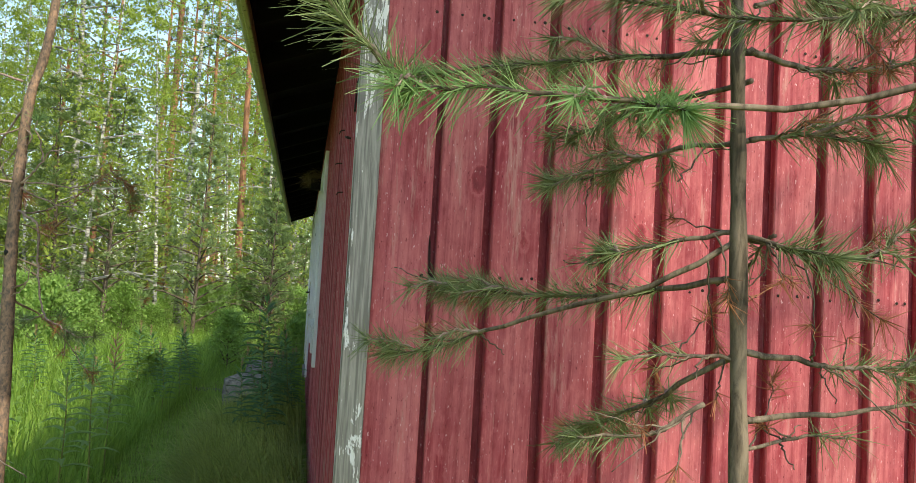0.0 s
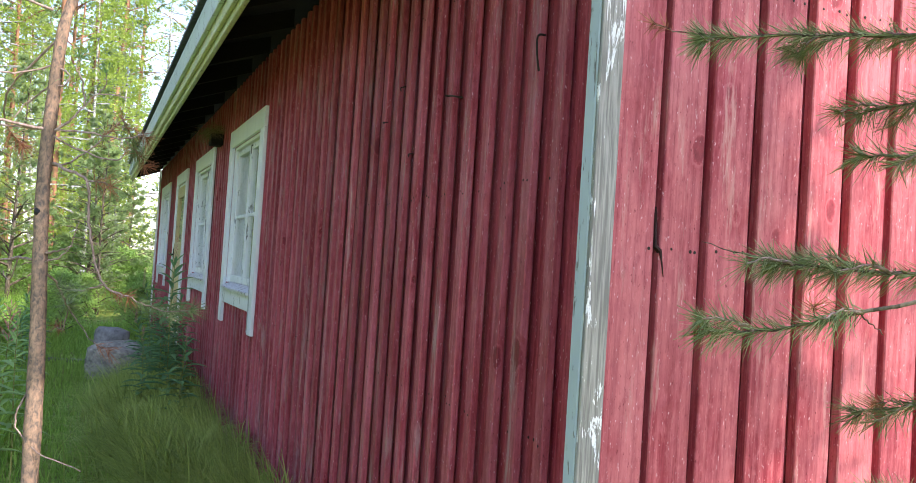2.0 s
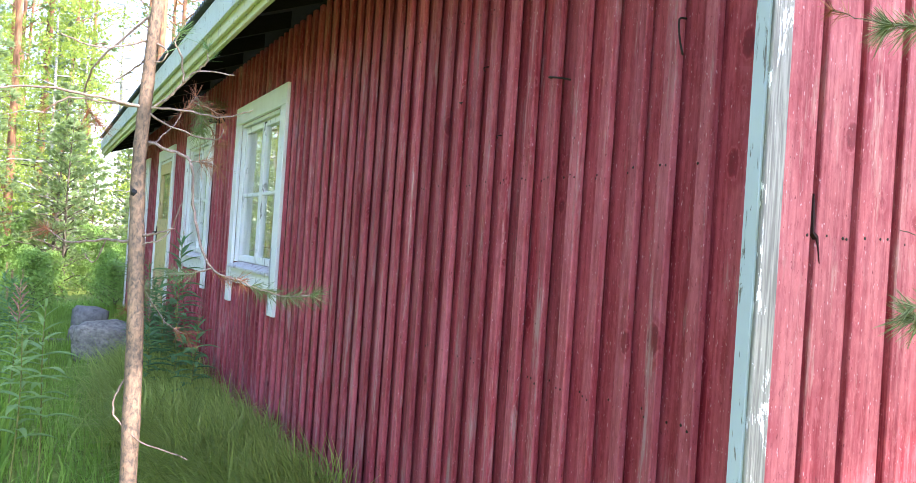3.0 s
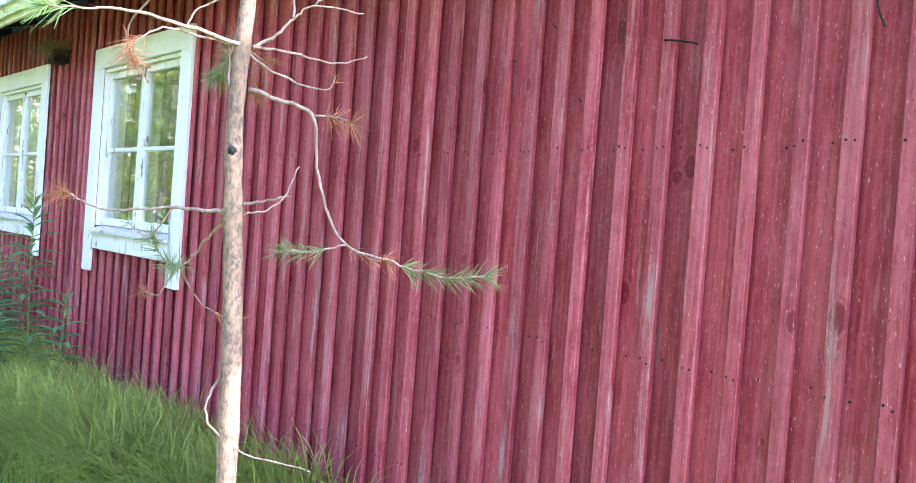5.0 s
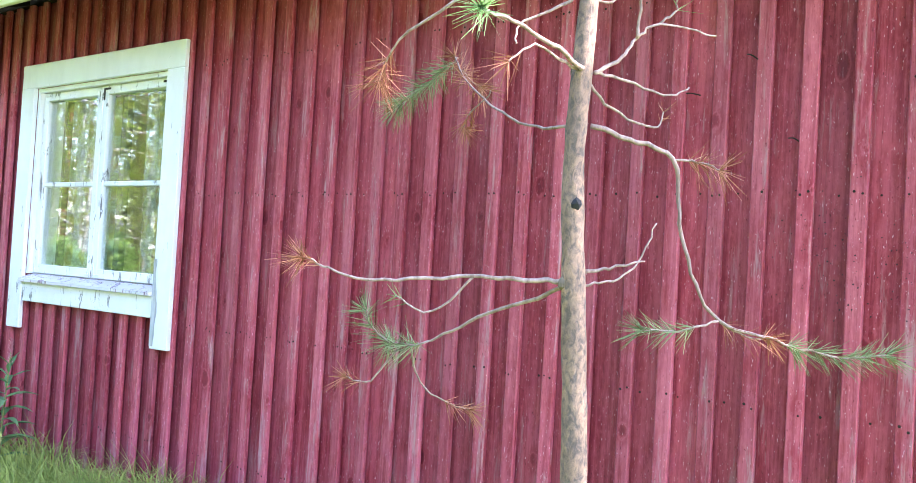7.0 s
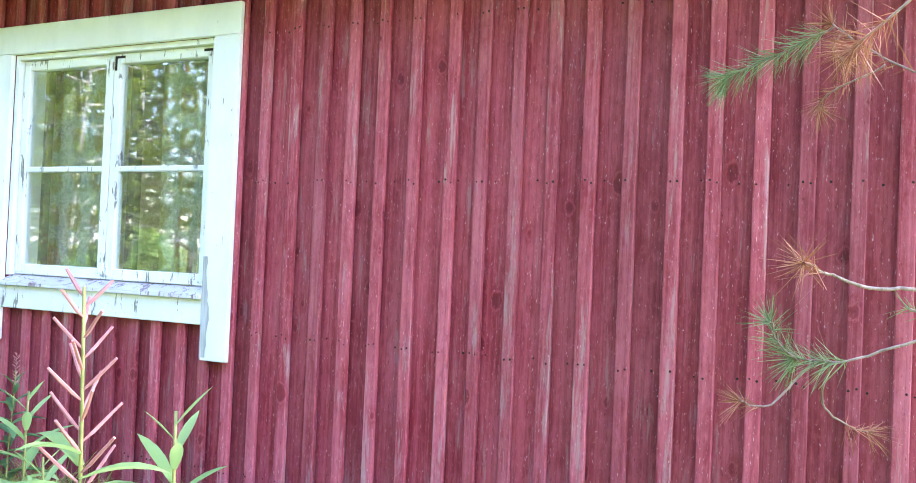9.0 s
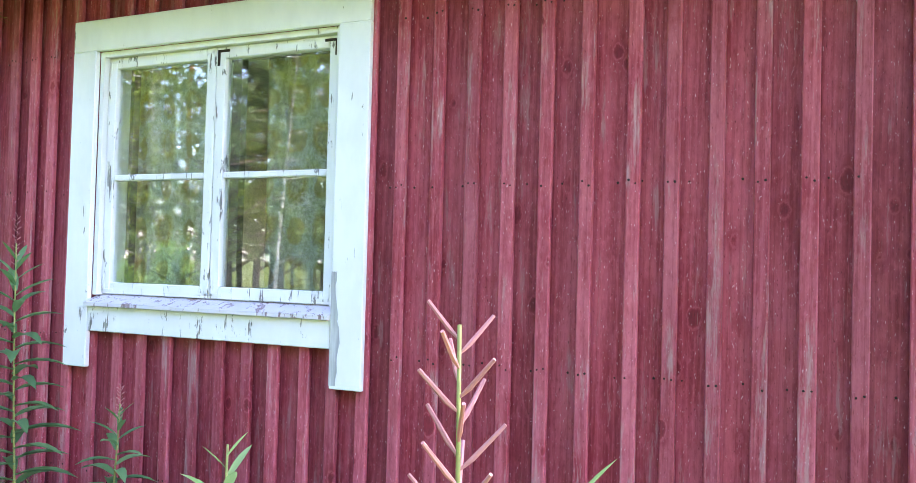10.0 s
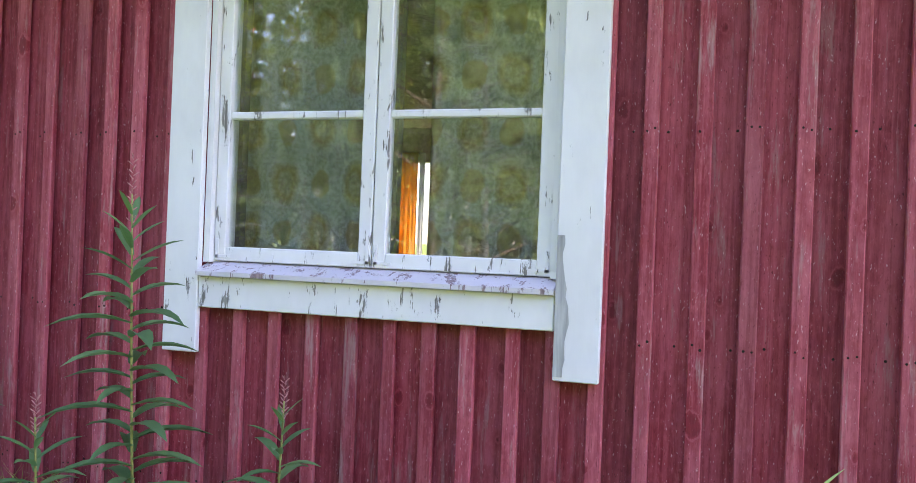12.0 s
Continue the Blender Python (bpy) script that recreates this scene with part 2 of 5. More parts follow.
BARK_YOUNG = bark("young_pine_bark", (0.15, 0.12, 0.10), (0.44, 0.28, 0.19), 95, (1, 1, 0.6))
BARK_NEAR = bark("grey_pine_bark", (0.07, 0.055, 0.04), (0.24, 0.19, 0.14), 60)
BARK_RED = bark("red_pine_bark", (0.22, 0.11, 0.07), (0.50, 0.24, 0.13), 9)
BARK_BIRCH = bark("birch_bark", (0.06, 0.06, 0.055), (0.70, 0.68, 0.62), 5, (1, 1, 5), 0.2)
TWIG = bark("grey_twig", (0.24, 0.17, 0.14), (0.46, 0.34, 0.29), 90)


def leafy(name, dark, light, rough=0.55, trans=0.3, spec=0.3, island=True):
    """Leaves and needles: each one its own shade, some light shining through."""
    m = Mat(name, rough, spec=spec)
    g = m.n("NewGeometry")
    r = g.outputs["Random Per Island"] if island else m.n("ObjectInfo").outputs["Random"]
    big = m.noise(m.coords((1, 1, 1)), 1.2, 2)
    col = m.mix(r, dark, light)
    col = m.mix(m.ramp(big, (0.35, 0.0), (0.7, 0.6)), col, tuple(x * 0.75 for x in dark))
    m.color(col)
    tl = m.n("BsdfTranslucent")
    m.put(tl, "Color", m.mix(0.5, col, tuple(min(1, x * 1.6) for x in light)))
    mx = m.n("MixShader", _0=trans, _1=m.b.outputs[0], _2=tl.outputs[0])
    m.t.links.new(mx.outputs[0], m.t.nodes["Material Output"].inputs[0])
    return m.m


NEEDLE = leafy("pine_needles", (0.085, 0.13, 0.05), (0.28, 0.34, 0.15), trans=0.2)
NEEDLE_FRESH = leafy("fresh_pine_needles", (0.09, 0.19, 0.06), (0.26, 0.40, 0.15), trans=0.3)
NEEDLE_DRY = leafy("dry_brown_needles", (0.22, 0.08, 0.04), (0.45, 0.20, 0.10), trans=0.2)
FAR_NEEDLE = leafy("far_pine_foliage", (0.13, 0.2, 0.08), (0.3, 0.39, 0.15), trans=0.35)
FAR_LEAF = leafy("birch_foliage", (0.18, 0.26, 0.04), (0.38, 0.46, 0.09), trans=0.5)
SHRUB = leafy("shrub_leaves", (0.15, 0.28, 0.06), (0.32, 0.46, 0.11), trans=0.35)
GRASS = leafy("grass_blades", (0.11, 0.22, 0.025), (0.36, 0.52, 0.10), trans=0.4)
TUFT_GRASS = leafy("tuft_grass_blades", (0.10, 0.16, 0.022), (0.52, 0.58, 0.16), trans=0.35)
HERB = leafy("willowherb_leaves", (0.08, 0.19, 0.07), (0.17, 0.31, 0.12), trans=0.3)
HERB_PALE = leafy("pale_willowherb_leaves", (0.2, 0.33, 0.11), (0.33, 0.46, 0.17), trans=0.4)
POD = leafy("pink_seed_pods", (0.42, 0.15, 0.15), (0.60, 0.30, 0.28), trans=0.2)
HERB_STEM = simple("yellow_green_stem", (0.26, 0.27, 0.08), 0.6)


def soil_material():
    m = Mat("mossy_soil", 0.95, spec=0.1)
    v = m.coords((1, 1, 1), shift=False)
    a, b, c = m.noise(v, 0.6, 4), m.noise(v, 9, 5), m.noise(v, 60, 4)
    col = m.mix(m.ramp(b, (0.35, 0.0), (0.65, 1.0)), (0.12, 0.17, 0.03), (0.26, 0.32, 0.07))
    col = m.mix(m.ramp(a, (0.45, 0.0), (0.65, 0.6)), col, (0.17, 0.17, 0.06))
    col = m.mix(m.ramp(c, (0.55, 0.0), (0.75, 0.6)), col, (0.10, 0.075, 0.04))
    m.color(col)
    m.bump(m.mix(0.5, b, c), 1.0, 0.03)
    return m.m


SOIL = soil_material()
ORANGE_CLOTH = leafy("orange_curtain_cloth", (0.75, 0.27, 0.03), (0.8, 0.34, 0.05), trans=0.6, island=False)
RAG = leafy("white_curtain_cloth", (0.62, 0.62, 0.58), (0.7, 0.7, 0.62), trans=0.6, island=False)


# ---- mesh helpers ----
def link(name, bm, material, parent=None, label=""):
    me = bpy.data.meshes.new(name)
    bm.to_mesh(me)
    bm.free()
    me.materials.append(material)
    ob = new(name, me)
    if parent is not None:
        ob.parent = parent
    if label:
        ob["label"] = label
    return ob


def part(name, bm, material, parent, label=""):
    return link(name, bm, material, parent, label)


def raw(name, verts, faces, material, parent=None, label="", smooth=False):
    """A mesh object from vertices and faces made in a loop."""
    me = bpy.data.meshes.new(name)
    me.from_pydata(verts, [], faces)
    me.materials.append(material)
    if smooth:
        me.shade_smooth()
    ob = new(name, me)
    if parent is not None:
        ob.parent = parent
    if label:
        ob["label"] = label
    return ob


def thing(name, at, label, category, group="", kind=""):
    ob = new(name)
    ob.location = at
    ob.empty_display_size = 0.1
    return tagged(ob, label, category, group, kind)


def box(bm, x0, x1, y0, y1, z0, z1, bevel=0.0):
    m = Matrix.Translation(((x0 + x1) / 2, (y0 + y1) / 2, (z0 + z1) / 2)) @ Matrix.Diagonal((x1 - x0, y1 - y0, z1 - z0, 1))
    g = bmesh.ops.create_cube(bm, size=1.0, matrix=m)
    if bevel > 0:
        es = {e for v in g["verts"] for e in v.link_edges}
        bmesh.ops.bevel(bm, geom=list(es), offset=bevel, segments=1, affect="EDGES")
    return bm


def boxed(x0, x1, y0, y1, z0, z1, bevel=0.0):
    return box(bmesh.new(), x0, x1, y0, y1, z0, z1, bevel)


def tube_into(V, F, pts, radii, sides=6):
    """A tapered tube along pts, added to V and F."""
    pts = [Vector(p) for p in pts]
    start = len(V)
    up = Vector((0.13, 0.27, 0.95))
    for i, p in enumerate(pts):
        d = (pts[min(i + 1, len(pts) - 1)] - pts[max(i - 1, 0)]).normalized()
        a = d.cross(up)
        a = a.normalized() if a.length > 1e-4 else d.orthogonal().normalized()
        b = d.cross(a)
        for s in range(sides):
            w = 2 * math.pi * s / sides
            V.append(p + (a * math.cos(w) + b * math.sin(w)) * radii[i])
    for i in range(len(pts) - 1):
        for s in range(sides):
            q = start + i * sides
            F.append((q + s, q + (s + 1) % sides, q + sides + (s + 1) % sides, q + sides + s))
    F.append(tuple(start + s for s in reversed(range(sides))))
    F.append(tuple(start + (len(pts) - 1) * sides + s for s in range(sides)))


def smooth_line(pts, steps=5):
    """Catmull-Rom points through pts."""
    P = [Vector(p) for p in pts]
    out = []
    for i in range(len(P) - 1):
        a, b, c, d = P[max(i - 1, 0)], P[i], P[i + 1], P[min(i + 2, len(P) - 1)]
        for k in range(steps):
            t = k / steps
            out.append(0.5 * (2 * b + (c - a) * t + (2 * a - 5 * b + 4 * c - d) * t * t + (3 * b - a - 3 * c + d) * t ** 3))
    out.append(P[-1])
    return out


# ---- the house ----
WALL_Y1, WALL_X1, WALL_TOP, BASE = 12.7, 6.2, 2.62, 0.12
SLOPE = math.tan(radians(21))

# window openings: y0, y1 (inside the casing), z of the sill's underside, casing top, drop of both legs
CAS = 0.125
WIN = [(3.785, 4.925), (6.12, 7.24), (10.55, 11.75)]
WIN_Z0, WIN_Z1 = 1.12, 2.127
DOOR = (8.32, 9.32, 0.40, 2.127)
rng = random.Random(5)

holes = [(a, b, WIN_Z0, WIN_Z1) for a, b in WIN] + [DOOR]


def spans(y0, y1, top, low):
    """The stretches of a board between low and top that no opening cuts."""
    out = [(low, top)]
    for a, b, z0, z1 in holes:
        if y1 > a + 0.004 and y0 < b - 0.004:
            out = [(low, z0), (z1, top)]
    return out


wall_west = tagged(link("wall_west", bmesh.new(), SHEATHING), "long house wall of worn red vertical boards and battens", "wall", kind="structure")
bm = bmesh.new()
cuts = sorted([(a, b, z0, z1) for a, b, z0, z1 in holes])
y = 0.053
for a, b, z0, z1 in cuts:
    box(bm, 0.053, 0.20, y, a, BASE, WALL_TOP)
    box(bm, 0.053, 0.20, a, b, BASE, z0)
    box(bm, 0.053, 0.20, a, b, z1, WALL_TOP)
    y = b
box(bm, 0.053, 0.20, y, WALL_Y1, BASE, WALL_TOP)
bm.to_mesh(wall_west.data)
bm.free()

wall_south = tagged(link("wall_south", bmesh.new(), SHEATHING), "sunlit gable wall of faded red boards and battens", "wall", kind="structure")
bm = bmesh.new()
RIDGE = WALL_TOP + SLOPE * (WALL_X1 / 2)
vs = [bm.verts.new(p) for p in ((0.2, 0.053, BASE), (WALL_X1, 0.053, BASE), (WALL_X1, 0.053, WALL_TOP), (WALL_X1 / 2, 0.053, RIDGE), (0.2, 0.053, WALL_TOP))]
bm.faces.new(vs)
ext = bmesh.ops.extrude_face_region(bm, geom=bm.faces[:])
bmesh.ops.translate(bm, verts=[v for v in ext["geom"] if isinstance(v, bmesh.types.BMVert)], vec=(0, 0.147, 0))
bmesh.ops.recalc_face_normals(bm, faces=bm.faces)
bm.to_mesh(wall_south.data)
bm.free()

wall_north = tagged(link("wall_north", boxed(0.2, WALL_X1, WALL_Y1 - 0.16, WALL_Y1, BASE, WALL_TOP), SHEATHING), "plain red end wall of the house", "wall", kind="structure")
EAST_WIN = (5.0, 6.9, 0.95, 2.1)
bm = bmesh.new()
box(bm, WALL_X1, WALL_X1 + 0.16, 0.045, EAST_WIN[0], BASE, WALL_TOP)
box(bm, WALL_X1, WALL_X1 + 0.16, EAST_WIN[1], WALL_Y1, BASE, WALL_TOP)
box(bm, WALL_X1, WALL_X1 + 0.16, EAST_WIN[0], EAST_WIN[1], BASE, EAST_WIN[2])
box(bm, WALL_X1, WALL_X1 + 0.16, EAST_WIN[0], EAST_WIN[1], EAST_WIN[3], WALL_TOP)
wall_east = tagged(link("wall_east", bm, PLASTER), "far wall of the room with an open window", "wall", kind="structure")
floor = tagged(link("floor", boxed(0.2, WALL_X1, 0.2, WALL_Y1 - 0.16, 0.40, 0.46), FLOORING), "brown board floor of the house", "floor", kind="structure")
ceiling = tagged(link("ceiling", boxed(0.2, WALL_X1, 0.2, WALL_Y1 - 0.16, 2.46, 2.52), PLASTER), "pale board ceiling of the house", "ceiling", kind="structure")
lining = tagged(link("wall_lining", boxed(0.205, WALL_X1, 7.5, 7.6, 0.46, 2.46), PLASTER), "plain inner wall between rooms", "wall", kind="structure")
footing = tagged(link("footing", boxed(0.07, WALL_X1, 0.09, WALL_Y1 - 0.05, -0.3, BASE), CONCRETE), "low grey stone footing under the house", "foundation", kind="structure")

# boards and battens of the long wall
PITCH = 0.1255
batten_edges = [0.149, 0.275, 0.394, 0.521, 0.645, 0.776, 0.900, 1.030, 1.148, 1.262, 1.385, 1.505, 1.637, 1.761, 1.890, 2.004, 2.140, 2.267, 2.391, 2.513,
                2.636, 2.750, 2.890, 3.020, 3.142, 3.265, 3.392, 3.527, 3.650, 3.770, 3.886, 4.016, 4.134, 4.259, 4.384, 4.512, 4.644, 4.768, 4.905, 5.040,
                5.174, 5.287, 5.409, 5.543]
while batten_edges[-1] < WALL_Y1 - 0.2:
    batten_edges.append(batten_edges[-1] + PITCH + rng.uniform(-0.006, 0.006))
LOW = 0.15
mesh_cache = {}


def wood_piece(name, w, d, h, material, bevel=0.002):
    """Shared mesh of a board w across (y), d deep (x), h high, standing on its origin."""
    key = (round(w, 3), round(d, 3), round(h, 3), material.name, name)
    if key not in mesh_cache:
        b = boxed(0, d, -w / 2, w / 2, 0, h, bevel)
        me = bpy.data.meshes.new(name)
        b.to_mesh(me)
        b.free()
        me.materials.append(material)
        mesh_cache[key] = me
    return mesh_cache[key]


def place_piece(name, me, parent, at, turn=0.0, lean=0.0):
    ob = new(name, me)
    ob.parent = parent
    ob.location = at
    ob.rotation_euler = (lean, 0, turn)
    return ob


def clad_west():
    last = 0.055
    for i, y0 in enumerate(batten_edges + [WALL_Y1]):
        w = 0.042 + 0.002 * rng.choice((-2, -1, 0, 1, 2))
        a, b = last, min(y0 + 0.02, WALL_Y1 - 0.01)
        # the board between the last batten and this one, running in under both
        for z0, z1 in spans(a, b, WALL_TOP - 0.03, LOW):
            low = z0 - (rng.choice((0.0, 0.01, 0.02)) if z0 < 0.5 else 0)
            bw = round((b - a) * 250) / 250
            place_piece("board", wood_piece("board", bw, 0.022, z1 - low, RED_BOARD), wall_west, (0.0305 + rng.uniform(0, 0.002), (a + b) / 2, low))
        if y0 >= WALL_Y1:
            break
        for z0, z1 in spans(y0, y0 + w, WALL_TOP - 0.03, LOW):
            low = z0 - (rng.choice((0.0, 0.01, 0.02)) if z0 < 0.5 else 0)
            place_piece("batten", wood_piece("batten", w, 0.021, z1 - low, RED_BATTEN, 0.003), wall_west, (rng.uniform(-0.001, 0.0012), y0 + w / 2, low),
                        lean=rng.uniform(-0.0012, 0.0012))
        last = y0 + w - 0.02


clad_west()

GABLE_BATTENS = [0.15, 0.265, 0.392, 0.528, 0.655, 0.79, 0.92]
while GABLE_BATTENS[-1] < WALL_X1 - 0.2:
    GABLE_BATTENS.append(GABLE_BATTENS[-1] + 0.128 + rng.uniform(-0.006, 0.006))


def clad_south():
    """Wide cover boards with narrow deep grooves between them."""
    last = 0.031
    for k, x0 in enumerate(GABLE_BATTENS + [WALL_X1]):
        groove = (0.014, 0.018)[k] if k < 2 else rng.choice((0.024, 0.026, 0.028))
        top = WALL_TOP - 0.03 + SLOPE * min((last + x0) / 2, WALL_X1 - (last + x0) / 2)
        top = round(top * 25) / 25
        bw = round((x0 - last) * 250) / 250
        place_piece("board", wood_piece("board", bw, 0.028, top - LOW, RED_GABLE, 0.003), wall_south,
                    ((last + x0) / 2, rng.uniform(-0.001, 0.0015), LOW), radians(90), lean=0.0)
        if x0 >= WALL_X1:
            break
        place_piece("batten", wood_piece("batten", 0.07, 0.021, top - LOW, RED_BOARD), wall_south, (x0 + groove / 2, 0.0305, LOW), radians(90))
        last = x0 + groove


clad_south()

# corner boards
corner = thing("corner_boards", (0, 0, 0), "white corner boards with paint flaking off grey wood", "corner trim", kind="structure")
part("side_board", boxed(-0.022, -0.001, -0.0222, 0.020, 0.14, 2.60, 0.004), CORNER_SHADED, corner, "white painted board, bluish sky shade put into its colour")
front = boxed(-0.0225, 0.030, -0.034, -0.0225, 0.14, 2.60, 0.003)
box(front, -0.0005, 0.030, -0.0224, -0.003, 0.14, 2.60)
part("front_board", front, WHITE_FLAKED, corner, "grey board with flaked white paint")
far_corner = tagged(link("far_corner_board", boxed(-0.022, -0.001, WALL_Y1 - 0.09, WALL_Y1 + 0.01, 0.14, 2.58, 0.004), WHITE), "white painted corner board", "corner trim", kind="structure")


# ---- windows ----
def prism(bm, poly, y0, y1):
    """A profile in x and z, drawn out along y."""
    a = [bm.verts.new((x, y0, z)) for x, z in poly]
    b = [bm.verts.new((x, y1, z)) for x, z in poly]
    n = len(poly)
    bm.faces.new(a)
    bm.faces.new(b[::-1])
    for i in range(n):
        bm.faces.new((a[i], b[i], b[(i + 1) % n], a[(i + 1) % n]))
    bmesh.ops.recalc_face_normals(bm, faces=bm.faces)
    return bm


def window(name, y0, y1, legs=(0.145, 0.135), label="", patched=False):
    """A two-sash window in a casing: y0..y1 is the opening."""
    W = thing(name, (0, 0, 0), label, "window", kind="structure")
    z0, z1 = WIN_Z0, WIN_Z1
    f = -0.024
    part("casing_top", boxed(f, -0.001, y0 - CAS, y1 + CAS, z1, z1 + CAS, 0.003), WHITE, W)
    part("casing_leg", boxed(f, -0.001, y0 - CAS, y0, z0 - 0.10 - legs[1], z1, 0.003), WHITE, W)
    part("casing_leg", boxed(f, -0.001, y1, y1 + CAS, z0 - 0.10 - legs[0], z1, 0.003), WHITE, W)
    part("apron", boxed(f + 0.003, -0.001, y0 + 0.002, y1 - 0.002, z0 - 0.102, z0 - 0.004, 0.003), WHITE_WORN, W)
    bm = bmesh.new()
    prism(bm, [(f - 0.018, z0 - 0.002), (f - 0.018, z0 + 0.012), (0.035, z0 + 0.042), (0.035, z0 - 0.002)], y0 + 0.002, y1 - 0.002)
    part("sill", bm, SILL_PAINT, W, "pinkish weathered sloping sill")
    fr = bmesh.new()
    box(fr, 0.0, 0.14, y0 + 0.001, y0 + 0.022, z0 + 0.04, z1 - 0.001)
    box(fr, 0.0, 0.14, y1 - 0.022, y1 - 0.001, z0 + 0.04, z1 - 0.001)
    box(fr, 0.0, 0.14, y0 + 0.022, y1 - 0.022, z1 - 0.022, z1 - 0.001)
    box(fr, 0.036, 0.14, y0 + 0.022, y1 - 0.022, z0 + 0.01, z0 + 0.042)
    part("window_frame", fr, WHITE, W)
    mid = (y0 + y1) / 2
    zb, zt = z0 + 0.045, z1 - 0.024
    zm = zb + (zt - zb) * 0.49
    for a, b in ((y0 + 0.024, mid - 0.002), (mid + 0.002, y1 - 0.024)):
        s = part("sash", boxed(0.022, 0.062, a, a + 0.042, zb, zt, 0.003), WHITE_WORN, W, "flaking white sash")
        bm = bmesh.new()
        bm.from_mesh(s.data)
        box(bm, 0.022, 0.062, b - 0.042, b, zb, zt, 0.003)
        box(bm, 0.022, 0.062, a + 0.042, b - 0.042, zt - 0.042, zt, 0.003)
        box(bm, 0.022, 0.062, a + 0.042, b - 0.042, zb, zb + 0.045, 0.003)
        bm.to_mesh(s.data)
        bm.free()
        part("glazing_bar", boxed(0.026, 0.058, a + 0.042, b - 0.042, zm - 0.012, zm + 0.012, 0.004), WHITE_WORN, s)
        for lo, hi in ((zb + 0.045, zm - 0.012), (zm + 0.012, zt - 0.042)):
            g = part("pane", boxed(0.040, 0.044, a + 0.036, b - 0.036, lo - 0.004, hi + 0.004), GLASS, s, "old wavy window glass")
            g.visible_shadow = False
        for za, zc, hz in ((zt, -1, 1), (zb, 1, 0)):
            for yy, sg in ((a, 1), (b, -1)):
                h = bmesh.new()
                box(h, 0.0195, 0.0225, *sorted((yy + sg * 0.006, yy + sg * 0.062)), *sorted((za + zc * 0.010, za + zc * 0.020)), 0.001)
                box(h, 0.0195, 0.0225, *sorted((yy + sg * 0.006, yy + sg * 0.018)), *sorted((za + zc * 0.010, za + zc * 0.070)), 0.001)
                dark = hz and a < mid
                part("corner_iron", h, IRON if dark else WHITE_WORN, s, "black corner iron, paint worn off" if dark else "corner iron under flaking white paint")
    # inner window frame and curtains behind
    inn = bmesh.new()
    box(inn, 0.145, 0.18, y0 + 0.002, y0 + 0.035, z0 + 0.045, z1 - 0.005)
    box(inn, 0.145, 0.18, y1 - 0.035, y1 - 0.002, z0 + 0.045, z1 - 0.005)
    box(inn, 0.145, 0.18, mid - 0.022, mid + 0.022, z0 + 0.045, z1 - 0.005)
    box(inn, 0.145, 0.18, y0 + 0.035, y1 - 0.035, z0 + 0.045, z0 + 0.08)
    box(inn, 0.145, 0.18, y0 + 0.035, y1 - 0.035, z1 - 0.04, z1 - 0.005)
    part("inner_frame", inn, OLD_PLANK, W, "grey inner frame")
    if patched:
        # bare grey wood along the inner edge of one leg
        r = random.Random(4)
        zs = [z0 - 0.10 - legs[1] + 0.012 + 0.024 * i for i in range(17)]
        V = [(f - 0.0012, y0 - 0.001, z) for z in zs] + [(f - 0.0012, y0 - 0.012 - 0.018 * math.sin(math.pi * min(1.0, 0.25 + i / 20)) - r.uniform(0, 0.012), z) for i, z in enumerate(zs)]
        n = len(zs)
        p = raw("bare_patch", V, [(i, i + 1, n + i + 1, n + i) for i in range(n - 1)], BARE_WOOD, W, "bare grey patch where paint is gone")
        p.modifiers.new("thick", "SOLIDIFY").thickness = 0.001
    return W


def curtain(y0, y1, material, label, x=0.212, waves=5):
    V, F = [], []
    nu, nv = 40, 14
    for j in range(nv + 1):
        z = 1.02 + (2.225 - 1.02) * j / nv
        for i in range(nu + 1):
            u = i / nu
            V.append((x + 0.012 * math.sin(u * waves * 2 * math.pi + 0.5 * math.sin(j * 0.4)) + 0.004 * math.sin(u * 37), y0 + (y1 - y0) * u, z))
    for j in range(nv):
        for i in range(nu):
            a = j * (nu + 1) + i
            F.append((a, a + 1, a + nu + 2, a + nu + 1))
    ob = raw("curtain", V, F, material, None, "", True)
    ob.modifiers.new("thick", "SOLIDIFY").thickness = 0.0015
    return tagged(ob, label, "curtain")


for i, (a, b) in enumerate(WIN):
    window("window_%d" % (i + 1), a, b, label="white two-sash window with flaking paint and old glass", patched=i == 0)
    m = (a + b) / 2
    curtain(a - 0.06, m - 0.105, CURTAIN, "printed curtain with ochre medallions behind the window")
    curtain(m + 0.07, b + 0.06, CURTAIN, "printed curtain with ochre medallions behind the window")
    rod = bmesh.new()
    bmesh.ops.create_cone(rod, cap_ends=True, segments=8, radius1=0.006, radius2=0.006, depth=b - a + 0.3,
                          matrix=Matrix.Translation((0.212, m, 2.225)) @ Matrix.Rotation(radians(90), 4, "X"))
    tagged(link("curtain_rod", rod, IRON), "thin metal curtain rod above the window", "curtain rod")

def far_curtain(y0, y1, material, label):
    n = 12
    ob = raw("curtain", [(6.185 + 0.016 * math.sin(i * 1.7), y0 + (y1 - y0) * i / n, z) for z in (0.8, 2.2) for i in range(n + 1)],
             [(i, i + 1, i + n + 2, i + n + 1) for i in range(n)], material, None, "", True)
    ob.modifiers.new("thick", "SOLIDIFY").thickness = 0.001
    tagged(ob, label, "curtain")


